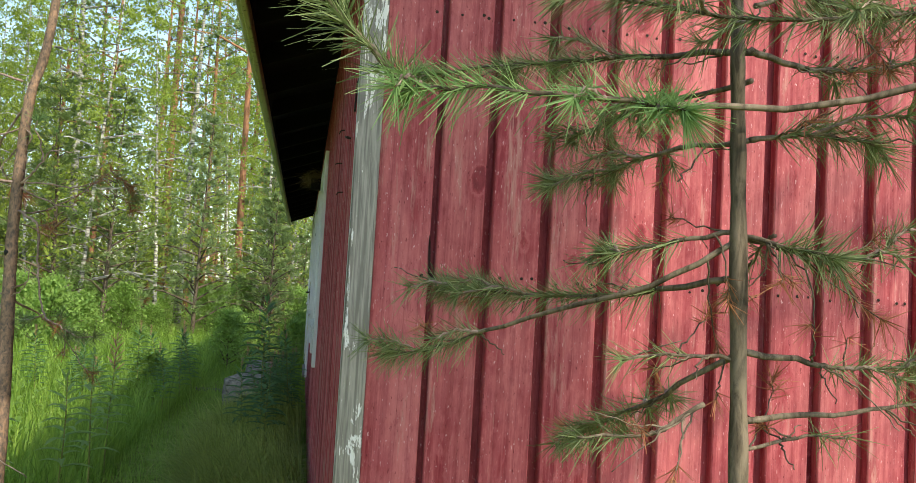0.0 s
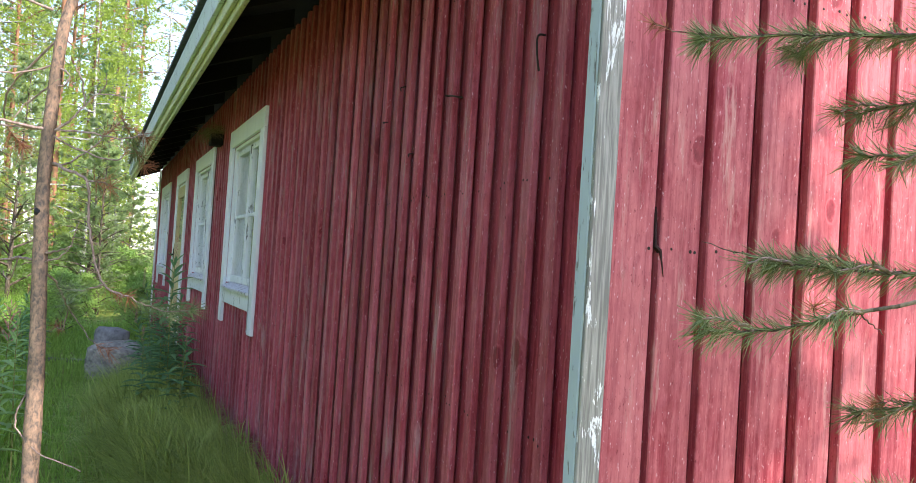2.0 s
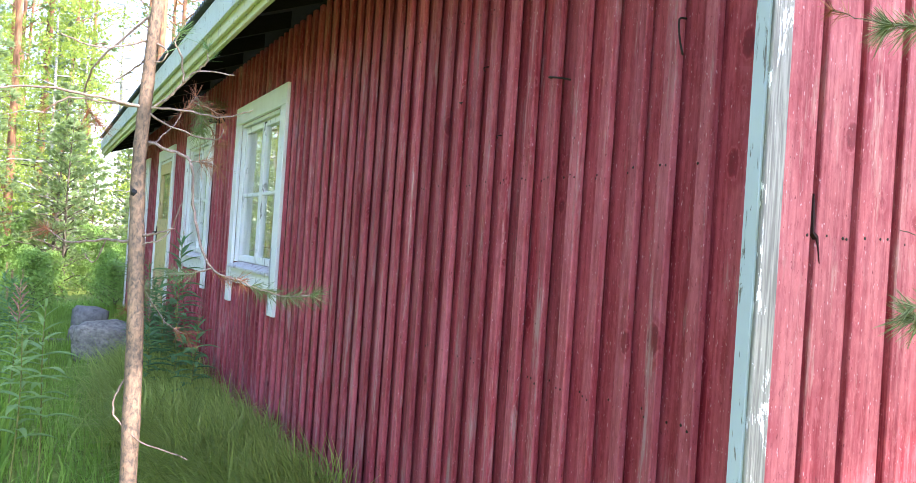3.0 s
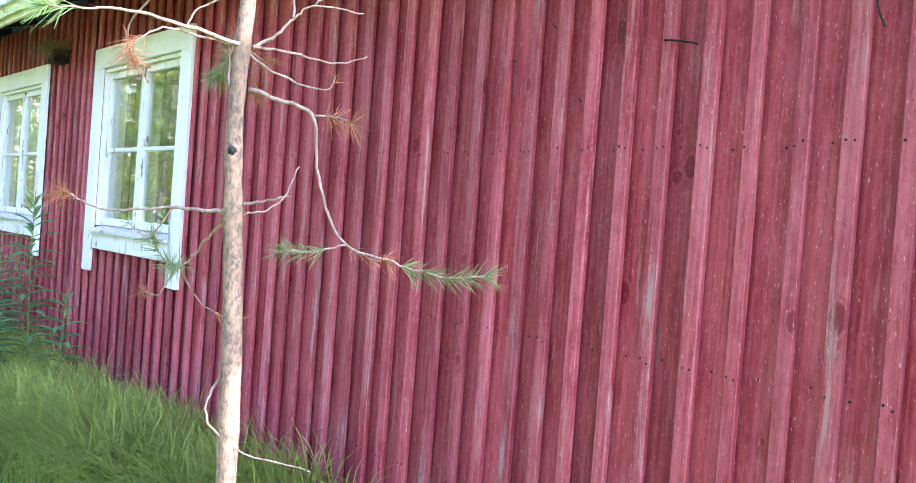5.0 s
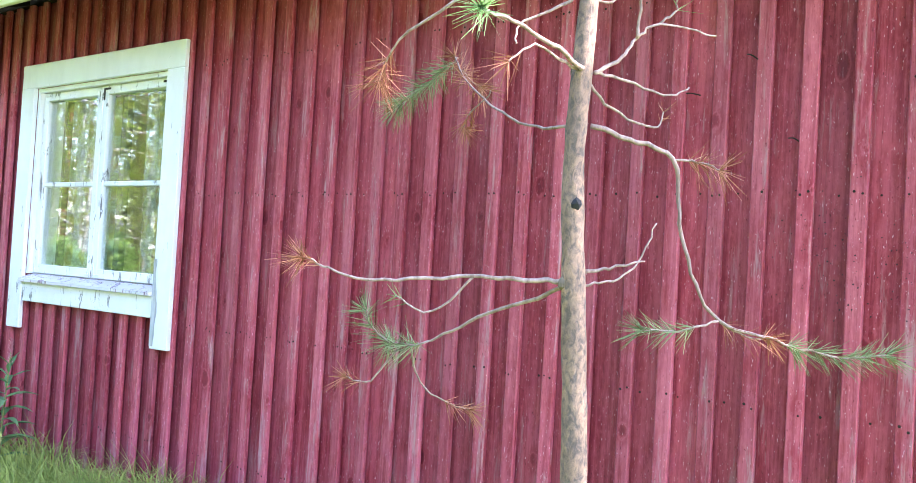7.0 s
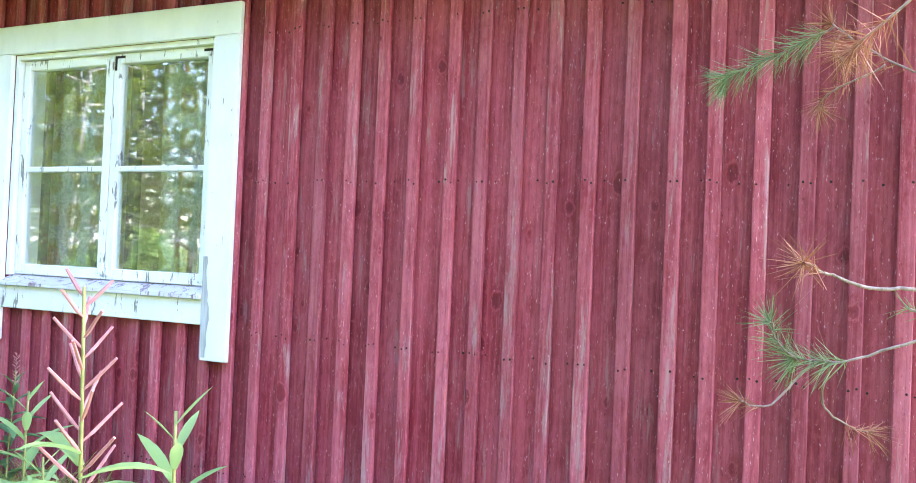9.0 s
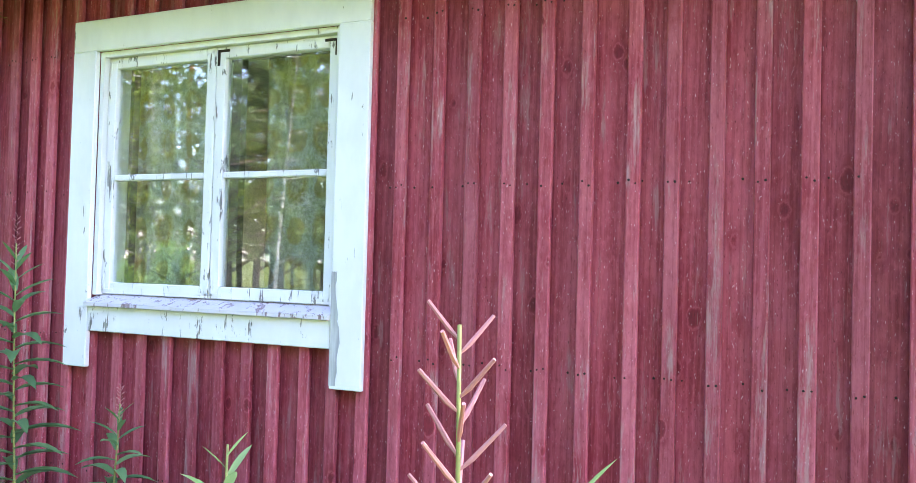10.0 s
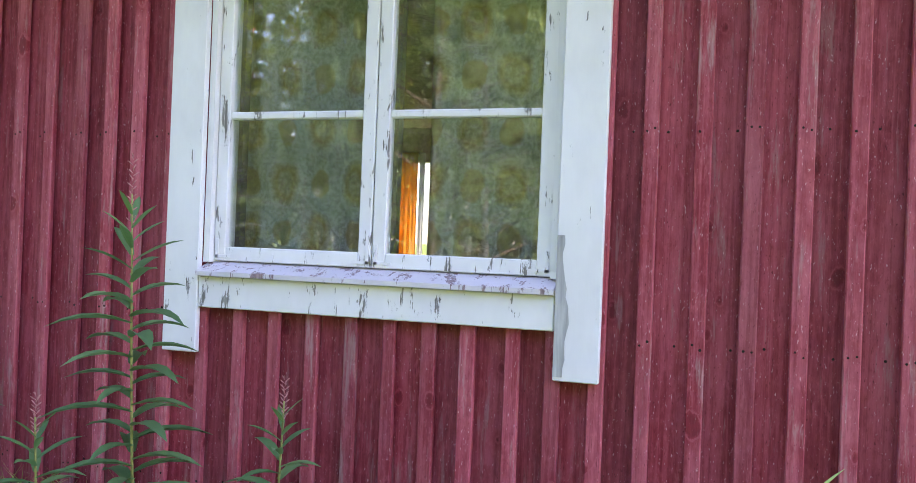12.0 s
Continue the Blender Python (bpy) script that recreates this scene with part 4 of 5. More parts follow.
def gable_pine():
    """The pine before the gable, with long feathered limbs."""
    o = Vector((0.46, -0.768, ground_z(0.46, -0.768)))
    T = thing("pine_sapling", o, "pine sapling with grey bark and long feathered green limbs", "tree")
    trunk(T, [(0.02, 0.0, -0.02), (0.01, 0.0, 0.6), (0.005, 0.0, 1.1), (-0.005, 0, 1.4), (-0.02, 0, 1.75), (-0.03, 0.01, 2.1), (-0.04, 0.02, 2.9)], 0.017, 0.006, BARK_NEAR, 12, 0.13, 5)
    k = 0

    def B(pts, r0=0.0045, clad=(0.4, 1.0), n=2000, length=0.046, needle=NEEDLE, twigs=0, size=0.10, spread=(0.55, 1.2)):
        nonlocal k
        k += 1
        pine_branch(T, o, pts, r0, 0.0018, clad, n, length, needle, BARK_NEAR, 500 + k, spread)
        if pts[0][2] < 1.85:
            bare_twigs(T, o, pts, 5, 0.09, 1500 + k)
        if twigs:
            side_twigs(T, o, pts, twigs, size, 700 + k, needle, length * 0.9)

    # towards the corner of the house
    B([(0, 0, 1.74), (-0.12, 0.20, 1.77), (-0.25, 0.42, 1.80), (-0.37, 0.58, 1.81)], 0.005, (0.25, 1.0), 2600, twigs=6)
    B([(0, 0, 1.70), (-0.05, 0.16, 1.70), (-0.08, 0.34, 1.70), (-0.10, 0.46, 1.69)], 0.004, (0.3, 1.0), 1800, twigs=4)
    B([(0, 0, 1.62), (-0.06, 0.15, 1.62), (-0.11, 0.30, 1.60), (-0.16, 0.40, 1.60)], 0.004, (0.35, 1.0), 2200, twigs=4)
    B([(0, 0, 1.44), (-0.10, 0.12, 1.41), (-0.22, 0.27, 1.40), (-0.33, 0.41, 1.405)], 0.005, (0.3, 1.0), 2600, twigs=5, size=0.11)
    B([(0, 0, 1.49), (-0.11, 0.05, 1.42), (-0.27, 0.22, 1.35), (-0.36, 0.36, 1.30), (-0.42, 0.46, 1.287)], 0.0045, (0.55, 1.0), 2600, twigs=2)
    B([(0, 0, 1.50), (-0.08, 0.04, 1.48), (-0.16, 0.08, 1.46)], 0.004, (0.4, 1.0), 1800, twigs=2, size=0.08)
    B([(0, 0, 1.34), (-0.06, 0.1, 1.27), (-0.09, 0.28, 1.20), (-0.08, 0.46, 1.15)], 0.0045, (0.5, 1.0), 2400, twigs=4)
    B([(0, 0, 1.33), (-0.08, 0.02, 1.33), (-0.15, 0.04, 1.32)], 0.003, (0.4, 1.0), 1500, needle=NEEDLE, length=0.04)
    B([(-0.05, 0.0, 1.27), (-0.12, 0.0, 1.23), (-0.21, 0.02, 1.22)], 0.004, (0.6, 1.0), 1200)
    B([(0, 0, 1.10), (-0.1, 0.1, 1.08), (-0.2, 0.15, 1.05), (-0.27, 0.2, 1.06)], 0.004, (0.4, 1.0), 2200, twigs=4)
    # to the other side
    B([(0, 0, 1.49), (0.09, 0.0, 1.475), (0.19, 0.02, 1.475), (0.26, 0.05, 1.51)], 0.005, (0.5, 1.0), 900, twigs=2, size=0.07)
    B([(0, 0, 1.34), (0.10, 0.0, 1.33), (0.17, 0.03, 1.32), (0.30, 0.05, 1.33)], 0.005, (0.55, 1.0), 900, twigs=3, size=0.07)
    B([(0, 0, 1.25), (0.11, 0, 1.26), (0.26, 0.02, 1.275), (0.4, 0.05, 1.29)], 0.005, (0.6, 1.0), 800, twigs=2, size=0.07)
    B([(0, 0, 1.21), (0.12, 0.06, 1.22), (0.26, 0.15, 1.21)], 0.003, (0.6, 1.0), 700)
    B([(0, 0, 1.74), (0.10, 0.02, 1.73), (0.22, 0.05, 1.75), (0.32, 0.05, 1.78)], 0.005, (0.3, 1.0), 1100, twigs=3, size=0.09)
    B([(0, 0, 1.62), (0.08, -0.02, 1.63), (0.16, -0.04, 1.62)], 0.004, (0.2, 1.0), 2600, needle=NEEDLE, twigs=3)
    B([(0, 0, 1.80), (0.08, 0.02, 1.83), (0.2, 0.06, 1.84), (0.33, 0.1, 1.86)], 0.004, (0.3, 1.0), 1500, twigs=3)
    B([(0, 0, 1.49), (0.04, -0.05, 1.475), (0.075, -0.09, 1.465)], 0.004, (0.35, 1.0), 5200, length=0.05, spread=(0.5, 1.4))
    B([(0.07, 0.05, 1.50), (0.16, 0.25, 1.49), (0.20, 0.42, 1.42)], 0.003, (0.4, 1.0), 900)
    for i in range(26):
        z, a = 1.86 + 1.0 * i / 26, i * 2.4
        L = 0.5 * (1.2 - i / 34)
        B([(-0.03, 0, z), (-0.03 + L * 0.5 * math.cos(a), L * 0.5 * math.sin(a), z + 0.03), (-0.03 + L * math.cos(a), L * math.sin(a), z + 0.1)], 0.004, (0.3, 1.0), 1500)


gable_pine()


def edge_pine():
    """A second pine by the gable; one fresh limb of it hangs across towards the corner."""
    o = Vector((1.02, -0.98, ground_z(1.02, -0.98)))
    T = thing("pine_sapling", o, "bushy pine sapling with a fresh green limb", "tree")
    trunk(T, [(0, 0, -0.02), (0, 0, 1.0), (-0.01, 0, 1.8), (-0.02, 0, 2.8)], 0.02, 0.008, BARK_NEAR, 12, 0.08, 9)
    k = 0

    def B(pts, r0=0.0045, clad=(0.4, 1.0), n=2000, length=0.046, needle=NEEDLE, twigs=0, size=0.1):
        nonlocal k
        k += 1
        pine_branch(T, o, pts, r0, 0.0018, clad, n, length, needle, BARK_NEAR, 900 + k)
        if twigs:
            side_twigs(T, o, pts, twigs, size, 950 + k, needle, length * 0.9)

    B([(-0.01, 0, 1.72), (-0.35, -0.05, 1.68), (-0.60, -0.02, 1.615), (-0.80, -0.01, 1.60), (-0.95, 0.0, 1.602), (-1.04, 0.0, 1.592)], 0.005, (0.55, 1.0), 1900, 0.045, NEEDLE_FRESH, 2, 0.06)
    B([(-1.04, 0.0, 1.592), (-1.09, -0.01, 1.635), (-1.125, -0.01, 1.67), (-1.17, -0.02, 1.72)], 0.004, (0.0, 1.0), 3000, 0.05, NEEDLE)
    B([(-0.80, -0.01, 1.60), (-0.80, -0.06, 1.585), (-0.795, -0.10, 1.575)], 0.003, (0.0, 1.0), 4200, 0.04, NEEDLE_FRESH)
    B([(-0.01, 0, 1.78), (-0.3, 0.05, 1.78), (-0.6, 0.1, 1.745), (-0.85, 0.14, 1.765)], 0.004, (0.45, 1.0), 1900, 0.045, NEEDLE, 5)
    for i in range(34):
        z, a = 0.5 + 1.75 * i / 34, i * 2.4 + 0.5
        L = 0.42
        if math.cos(a) < -0.5 and 1.15 < z < 1.7:
            L = 0.22
        B([(0, 0, z), (L * 0.5 * math.cos(a), L * 0.5 * math.sin(a), z + 0.01), (L * math.cos(a), L * math.sin(a), z + 0.04)], 0.004, (0.4, 1.0), 900, twigs=2, size=0.07)


edge_pine()


# ---- willowherb ----
def leaf_into(V, F, p, v, up, L, w, droop):
    """A lance-shaped leaf with a fold along its midrib."""
    side = v.cross(up).normalized()
    n = 5
    base = len(V)
    for i in range(n + 1):
        u = i / n
        c = p + v * (L * u) + Vector((0, 0, -droop * L * u * u))
        ww = w * (math.sin(math.pi * min(1, u * 0.9 + 0.1)) ** 0.8) * 0.5 if i < n else 0.0005
        lift = up * (ww * 0.5)
        V.extend((c - side * ww + lift, c, c + side * ww + lift))
    for i in range(n):
        a = base + i * 3
        F.append((a, a + 1, a + 4, a + 3))
        F.append((a + 1, a + 2, a + 5, a + 4))


def willowherb(x, y, h, seed, leaf=HERB, spike="bud", lean=(0.0, 0.0), size=0.11, count=34, low=0.3, label="tall green willowherb with narrow leaves"):
    r = random.Random(seed)
    z0 = ground_z(x, y)
    T = thing("willowherb", (x, y, z0), label, "plant", group="willowherbs by the house")
    H = h - z0
    line = [Vector((lean[0] * u * u + 0.01 * math.sin(5 * u + seed), lean[1] * u * u, H * u - 0.02 * (u == 0))) for u in [i / 10 for i in range(11)]]
    V, F = [], []
    tube_into(V, F, line, [0.0055 - 0.003 * i / 10 for i in range(11)], 6)
    raw("stem", V, F, HERB_STEM, T, "", True)
    V, F = [], []
    top = 0.82 if spike == "pods" else (1.0 if spike == "none" else 0.97)
    for k in range(count):
        u = low + (top - low) * k / count
        i = min(9, int(u * 10))
        p = line[i].lerp(line[i + 1], u * 10 - i)
        a = k * 2.4 + r.uniform(-0.3, 0.3)
        young = max(0.0, (u - 0.75) / 0.25)
        v = Vector((math.cos(a), math.sin(a), 0.35 + 0.9 * young)).normalized()
        L = size * r.uniform(0.8, 1.15) * (1 - 0.65 * young)
        leaf_into(V, F, p, v, Vector((0, 0, 1)), L, L * 0.195, 0.35 * (1 - young))
    raw("foliage", V, F, leaf, T, "", True)
    V, F = [], []
    if spike == "pods":
        for k in range(20):
            u = 0.76 + 0.24 * k / 20
            i = min(9, int(u * 10))
            p = line[i].lerp(line[i + 1], u * 10 - i)
            a = k * 2.4
            v = Vector((math.cos(a), math.sin(a), 0.9)).normalized()
            L = 0.08 * (1.05 - 0.45 * k / 20)
            q = [p, p + v * 0.3 * L, p + v * L + Vector((0, 0, 0.006))]
            V, F = [], []
            tube_into(V, F, q, [0.0014, 0.0031, 0.0023], 6)
            raw("seed_pod", V, F, POD, T, "slim pink seed pod")
    elif spike == "bud":
        for k in range(26):
            u = 0.93 + 0.16 * k / 26
            p = line[10] + Vector((0, 0, (u - 1) * H * 0.9))
            a = k * 2.4
            v = Vector((math.cos(a), math.sin(a), 0.8)).normalized()
            tube_into(V, F, [p, p + v * 0.012, p + v * 0.018], [0.0008, 0.002, 0.0008], 4)
        raw("flower_spike", V, F, POD, T, "faded pink buds")


willowherb(-1.659, 2.542, 1.25, 11, HERB_PALE, "pods", size=0.17, count=26, low=0.45, label="pale willowherb gone to pink seed pods")
willowherb(-1.541, 2.458, 1.06, 12, HERB_PALE, "none", size=0.19, count=24, low=0.5, label="short pale green willowherb shoot")
willowherb(-1.20, 3.22, 0.97, 13, HERB_PALE, "none", size=0.17, count=24, low=0.45, label="short pale green willowherb shoot")
willowherb(-1.30, 3.05, 0.86, 17, HERB_PALE, "none", size=0.17, count=24, low=0.45, label="short pale green willowherb shoot")
willowherb(-0.36, 4.86, 1.35, 14, HERB, lean=(0.0, 0.05), size=0.23, count=52, low=0.25)
willowherb(-0.30, 4.45, 0.81, 15, HERB, size=0.18, count=32)
willowherb(-0.52, 5.05, 0.75, 18, HERB, size=0.18, count=32)
willowherb(-1.34, 4.40, 0.97, 16, HERB_PALE, "pods", size=0.16, count=30, low=0.4, label="pale willowherb gone to pink seed pods")
rr = random.Random(21)
for k in range(13):
    willowherb(rr.uniform(-0.40, -0.12), 5.6 + 1.7 * k / 13, rr.uniform(0.62, 1.12), 30 + k, HERB, size=rr.uniform(0.13, 0.18), count=38, lean=(rr.uniform(-0.15, 0.05), rr.uniform(-0.1, 0.1)))
for k in range(12):
    willowherb(rr.uniform(-2.9, -1.3), 7.0 + 2.4 * k / 12 + rr.uniform(-0.4, 0.4), rr.uniform(0.45, 0.85), 60 + k, HERB, size=0.17, count=40, lean=(rr.uniform(-0.1, 0.1), rr.uniform(-0.1, 0.1)))


# ---- grass ----
def grass(name, n, place, h0, h1, width, material, label, bend=0.5, seed=1):
    r = random.Random(seed)
    V, F = [], []
    for k in range(n):
        x, y = place(r)
        if x > 0.02 and y > 0.02:
            continue
        z = ground_z(x, y) - 0.01
        h = r.uniform(h0, h1)
        a, b = r.uniform(0, 2 * math.pi), bend * r.uniform(0.3, 1.2)
        dx, dy = math.cos(a), math.sin(a)
        if x > -0.30 and y > 0 and dx > 0:
            dx *= -0.6
        w = width * r.uniform(0.6, 1.2)
        sx, sy = -dy * w, dx * w
        base = len(V)
        for u, ww in ((0, 1.0), (0.4, 0.9), (0.75, 0.6)):
            q = h * b * u * u
            zz = z + h * (u - 0.35 * b * u * u)
            V.append((x + dx * q - sx * ww, y + dy * q - sy * ww, zz))
            V.append((x + dx * q + sx * ww, y + dy * q + sy * ww, zz))
        V.append((x + dx * h * b, y + dy * h * b, z + h * (1 - 0.45 * b)))
        F += [(base, base + 1, base + 3, base + 2), (base + 2, base + 3, base + 5, base + 4), (base + 4, base + 5, base + 6)]
    return tagged(raw(name, V, F, material, None, "", True), label, "grass", kind="stuff")


grass("meadow_grass", 46000, lambda r: (-5.5 * r.random() ** 1.3, 1.2 + 13 * r.random()), 0.06, 0.22, 0.005, GRASS, "short green grass on the path by the house", 0.6, 2)
grass("tall_grass", 26000, lambda r: (-1.35 - 6.5 * r.random() ** 1.2, 3.4 + 14 * r.random()), 0.2, 0.6, 0.0065, GRASS, "taller grass and herbs along the forest edge", 0.5, 3)
tufts = [(-0.30, 2.7), (-0.42, 3.2), (-0.38, 3.7), (-0.55, 4.1), (-0.42, 4.7), (-0.55, 5.2), (-0.45, 5.8), (-0.3, 4.3), (-0.25, 3.4), (-0.35, 6.6), (-0.2, 2.2), (-0.25, 5.4)]


def in_tuft(r):
    cx, cy = tufts[r.randrange(len(tufts))]
    return min(-0.05, r.gauss(cx, 0.12)), r.gauss(cy, 0.17)


grass("grass_tufts", 17000, in_tuft, 0.28, 0.6, 0.0042, TUFT_GRASS, "long arching grass tufts against the house wall", 1.0, 4)
grass("yard_grass", 14000, lambda r: (r.uniform(-4, 4), r.uniform(-6, 1.2)), 0.05, 0.2, 0.0025, GRASS, "short grass round the corner of the house", 0.6, 6)


def undergrowth():
    """Low broad-leaved herbs between the path and the forest."""
    r = random.Random(12)
    V, F = [], []
    for k in range(1500):
        y = r.uniform(4.5, 15)
        x = -1.5 - 5.0 * r.random()
        if -1.9 < x + 0.13 * (y - 4) < -0.9 and r.random() < 0.85:
            continue
        z, h = ground_z(x, y), r.uniform(0.08, 0.38)
        for j in range(9):
            a, u = j * 2.4 + r.random(), (j + 1) / 9
            v = Vector((math.cos(a), math.sin(a), r.uniform(0.1, 0.7))).normalized()
            L = r.uniform(0.06, 0.13)
            leaf_into(V, F, Vector((x, y, z + h * u)), v, Vector((0, 0, 1)), L, L * r.uniform(0.3, 0.5), 0.4)
    tagged(raw("undergrowth", V, F, SHRUB, None, "", True), "low leafy green herbs in the grass", "undergrowth", kind="stuff")


undergrowth()


# ---- forest ----
def leaf_quads(V, F, centre, spread, n, size, r, flat=0.0):
    for k in range(n):
        p = centre + Vector((r.gauss(0, spread), r.gauss(0, spread), r.gauss(0, spread * 0.7)))
        a = Vector((r.uniform(-1, 1), r.uniform(-1, 1), r.uniform(-1, 1) * (1 - flat))).normalized()
        b = a.orthogonal().normalized()
        b = (b + a.cross(b) * r.uniform(-1, 1)).normalized()
        s = size * r.uniform(0.6, 1.3)
        base = len(V)
        V.extend((p - a * s * 0.55, p + b * s * 0.32, p + a * s * 0.55, p - b * s * 0.32))
        F.append((base, base + 1, base + 2, base + 3))


def far_tree(name, label, H, r0, mat, crown0, limbs, reach, clump, leaf, leaf_mat, bow=0.3, seed=1, droop=0.0, needle=False):
    """A tapered trunk with limbs, and a crown of many small leaves round them."""
    r = random.Random(seed)
    T = thing(name, (0, 0, 0), label, "tree", group="forest trees")
    pts = [(bow * math.sin(2.2 * u + seed), bow * 0.6 * math.sin(1.7 * u + 2 * seed), H * u - 0.15 * (u == 0)) for u in [i / 9 for i in range(10)]]
    line = [Vector(p) for p in pts]
    V, F = [], []
    tube_into(V, F, line, [r0 * (1 - 0.9 * (i / 9) ** 0.9) for i in range(10)], 9)
    LV, LF, CV, CF = [], [], [], []
    for k in range(limbs):
        u = crown0 + (0.98 - crown0) * (k / limbs) ** 0.9
        i = min(8, int(u * 9))
        p = line[i].lerp(line[i + 1], u * 9 - i)
        a = k * 2.4 + r.uniform(-0.4, 0.4)
        L = reach * (1.05 - 0.85 * (u - crown0) / (1 - crown0)) * r.uniform(0.6, 1.15)
        d = Vector((math.cos(a), math.sin(a), r.uniform(0.1, 0.5) - droop)).normalized()
        q = [p, p + d * L * 0.5 + Vector((0, 0, 0.06 * L)), p + d * L - Vector((0, 0, droop * 0.3 * L))]
        tube_into(LV, LF, q, [0.02 * L, 0.012 * L, 0.004], 5)
        for j in range(clump[0]):
            t = 0.3 + 0.7 * r.random()
            c = q[0].lerp(q[1], t * 2) if t < 0.5 else q[1].lerp(q[2], t * 2 - 1)
            c = c + Vector((r.gauss(0, 0.12 * L), r.gauss(0, 0.12 * L), r.gauss(0, 0.08 * L)))
            if needle:
                n = clump[1]
                for m in range(n):
                    v = Vector((d.x + r.uniform(-1, 1), d.y + r.uniform(-1, 1), 0.35 + r.uniform(-0.8, 0.8))).normalized()
                    s = v.orthogonal().normalized() * leaf * 0.075
                    e = leaf * r.uniform(0.7, 1.3)
                    base = len(CV)
                    CV.extend((c - s, c + s, c + v * e))
                    CF.append((base, base + 1, base + 2))
            else:
                leaf_quads(CV, CF, c, 0.10 * L + 0.07, clump[1], leaf, r)
    raw("trunk", V, F, mat, T, "", True)
    raw("bough", LV, LF, mat, T)
    raw("crown", CV, CF, leaf_mat, T)
    return T


TREES = {
    "birch": far_tree("birch_tree", "white-stemmed birch with light green leaves", 15, 0.13, BARK_BIRCH, 0.22, 44, 2.6, (6, 26), 0.085, FAR_LEAF, 0.35, 3, 0.35),
    "birch2": far_tree("birch_tree", "young birch with light yellow-green leaves", 8.5, 0.06, BARK_BIRCH, 0.14, 34, 1.7, (6, 26), 0.075, FAR_LEAF, 0.3, 5, 0.25),
    "pine": far_tree("pine_tree", "tall pine with a bare reddish trunk", 19, 0.17, BARK_RED, 0.50, 34, 2.4, (7, 26), 0.20, FAR_NEEDLE, 0.25, 7, 0.0, True),
    "pine2": far_tree("pine_tree", "tall slender pine with a bare reddish trunk", 16, 0.11, BARK_RED, 0.42, 34, 1.7, (6, 26), 0.20, FAR_NEEDLE, 0.3, 9, 0.05, True),
    "young": far_tree("young_pine_tree", "bushy young pine green to the ground", 5.5, 0.06, BARK_NEAR, 0.10, 60, 1.5, (7, 26), 0.15, FAR_NEEDLE, 0.1, 11, 0.0, True),
    "young2": far_tree("young_pine_tree", "small bushy young pine", 3.2, 0.04, BARK_NEAR, 0.06, 46, 1.0, (6, 24), 0.13, FAR_NEEDLE, 0.08, 13, 0.0, True),
    "slim": far_tree("birch_tree", "unseen slim birch added to shade the gable by the corner", 9.5, 0.05, BARK_BIRCH, 0.52, 80, 0.34, (7, 26), 0.07, FAR_LEAF, 0.03, 19, 0.1),
    "shrub": far_tree("shrub", "leafy green shrub at the forest edge", 1.5, 0.02, BARK_NEAR, 0.05, 30, 0.8, (5, 22), 0.07, SHRUB, 0.05, 15, -0.2),
}
forest_rng = random.Random(77)
placed = []


def plant(kind, x, y, s=1.0):
    T = TREES[kind]
    a = forest_rng.uniform(0, 2 * math.pi)
    m = Matrix.Translation((x, y, ground_z(x, y) - 0.05)) @ Matrix.Rotation(a, 4, "Z")
    if kind in placed:
        ob = copy_thing(T, m)
    else:
        placed.append(kind)
        ob = T
        ob.matrix_basis = m
    ob.scale = (s, s, s * forest_rng.uniform(0.92, 1.1))
    return ob


def grow(kind, n, x0, x1, y0, y1, s0=0.8, s1=1.2, gap=0.8):
    done, tries, spots = 0, 0, []
    while done < n and tries < n * 30:
        tries += 1
        x, y = forest_rng.uniform(x0, x1), forest_rng.uniform(y0, y1)
        if 10 < y < 26 and abs(x + 0.11 + 0.134 * (y + 1.8)) < 0.45:
            continue
        if any((x - a) ** 2 + (y - b) ** 2 < gap * gap for a, b in spots):
            continue
        spots.append((x, y))
        plant(kind, x, y, forest_rng.uniform(s0, s1))
        done += 1


# named trees of the view past the corner
plant("birch", -3.9, 26.5, 1.0)
plant("birch", -6.6, 24.0, 1.1)
plant("pine", -1.4, 33.0, 1.1)
plant("pine2", -0.6, 31.5, 1.0)
plant("pine", -2.6, 36.0, 1.0)
plant("pine2", -2.2, 39.0, 1.0)
plant("young", -2.3, 17.5, 0.85)
plant("young", -4.4, 18.5, 1.0)
plant("young2", -0.7, 17.0, 1.0)
plant("shrub", -1.75, 8.4, 0.42)
# the forest ahead
grow("young", 16, -13, 3, 17, 34, 0.7, 1.25, 1.5)
grow("young2", 13, -9, 2.5, 14.5, 26, 0.6, 1.1, 1.0)
grow("birch2", 34, -14, 0, 17, 38, 0.8, 1.3, 1.6)
grow("birch", 12, -24, 5, 28, 55, 0.8, 1.2, 2.5)
grow("pine", 26, -26, 12, 24, 60, 0.8, 1.15, 2.2)
grow("pine2", 30, -20, 10, 22, 58, 0.8, 1.2, 1.6)
grow("shrub", 60, -9, 1, 11.5, 24, 0.4, 1.0, 0.8)
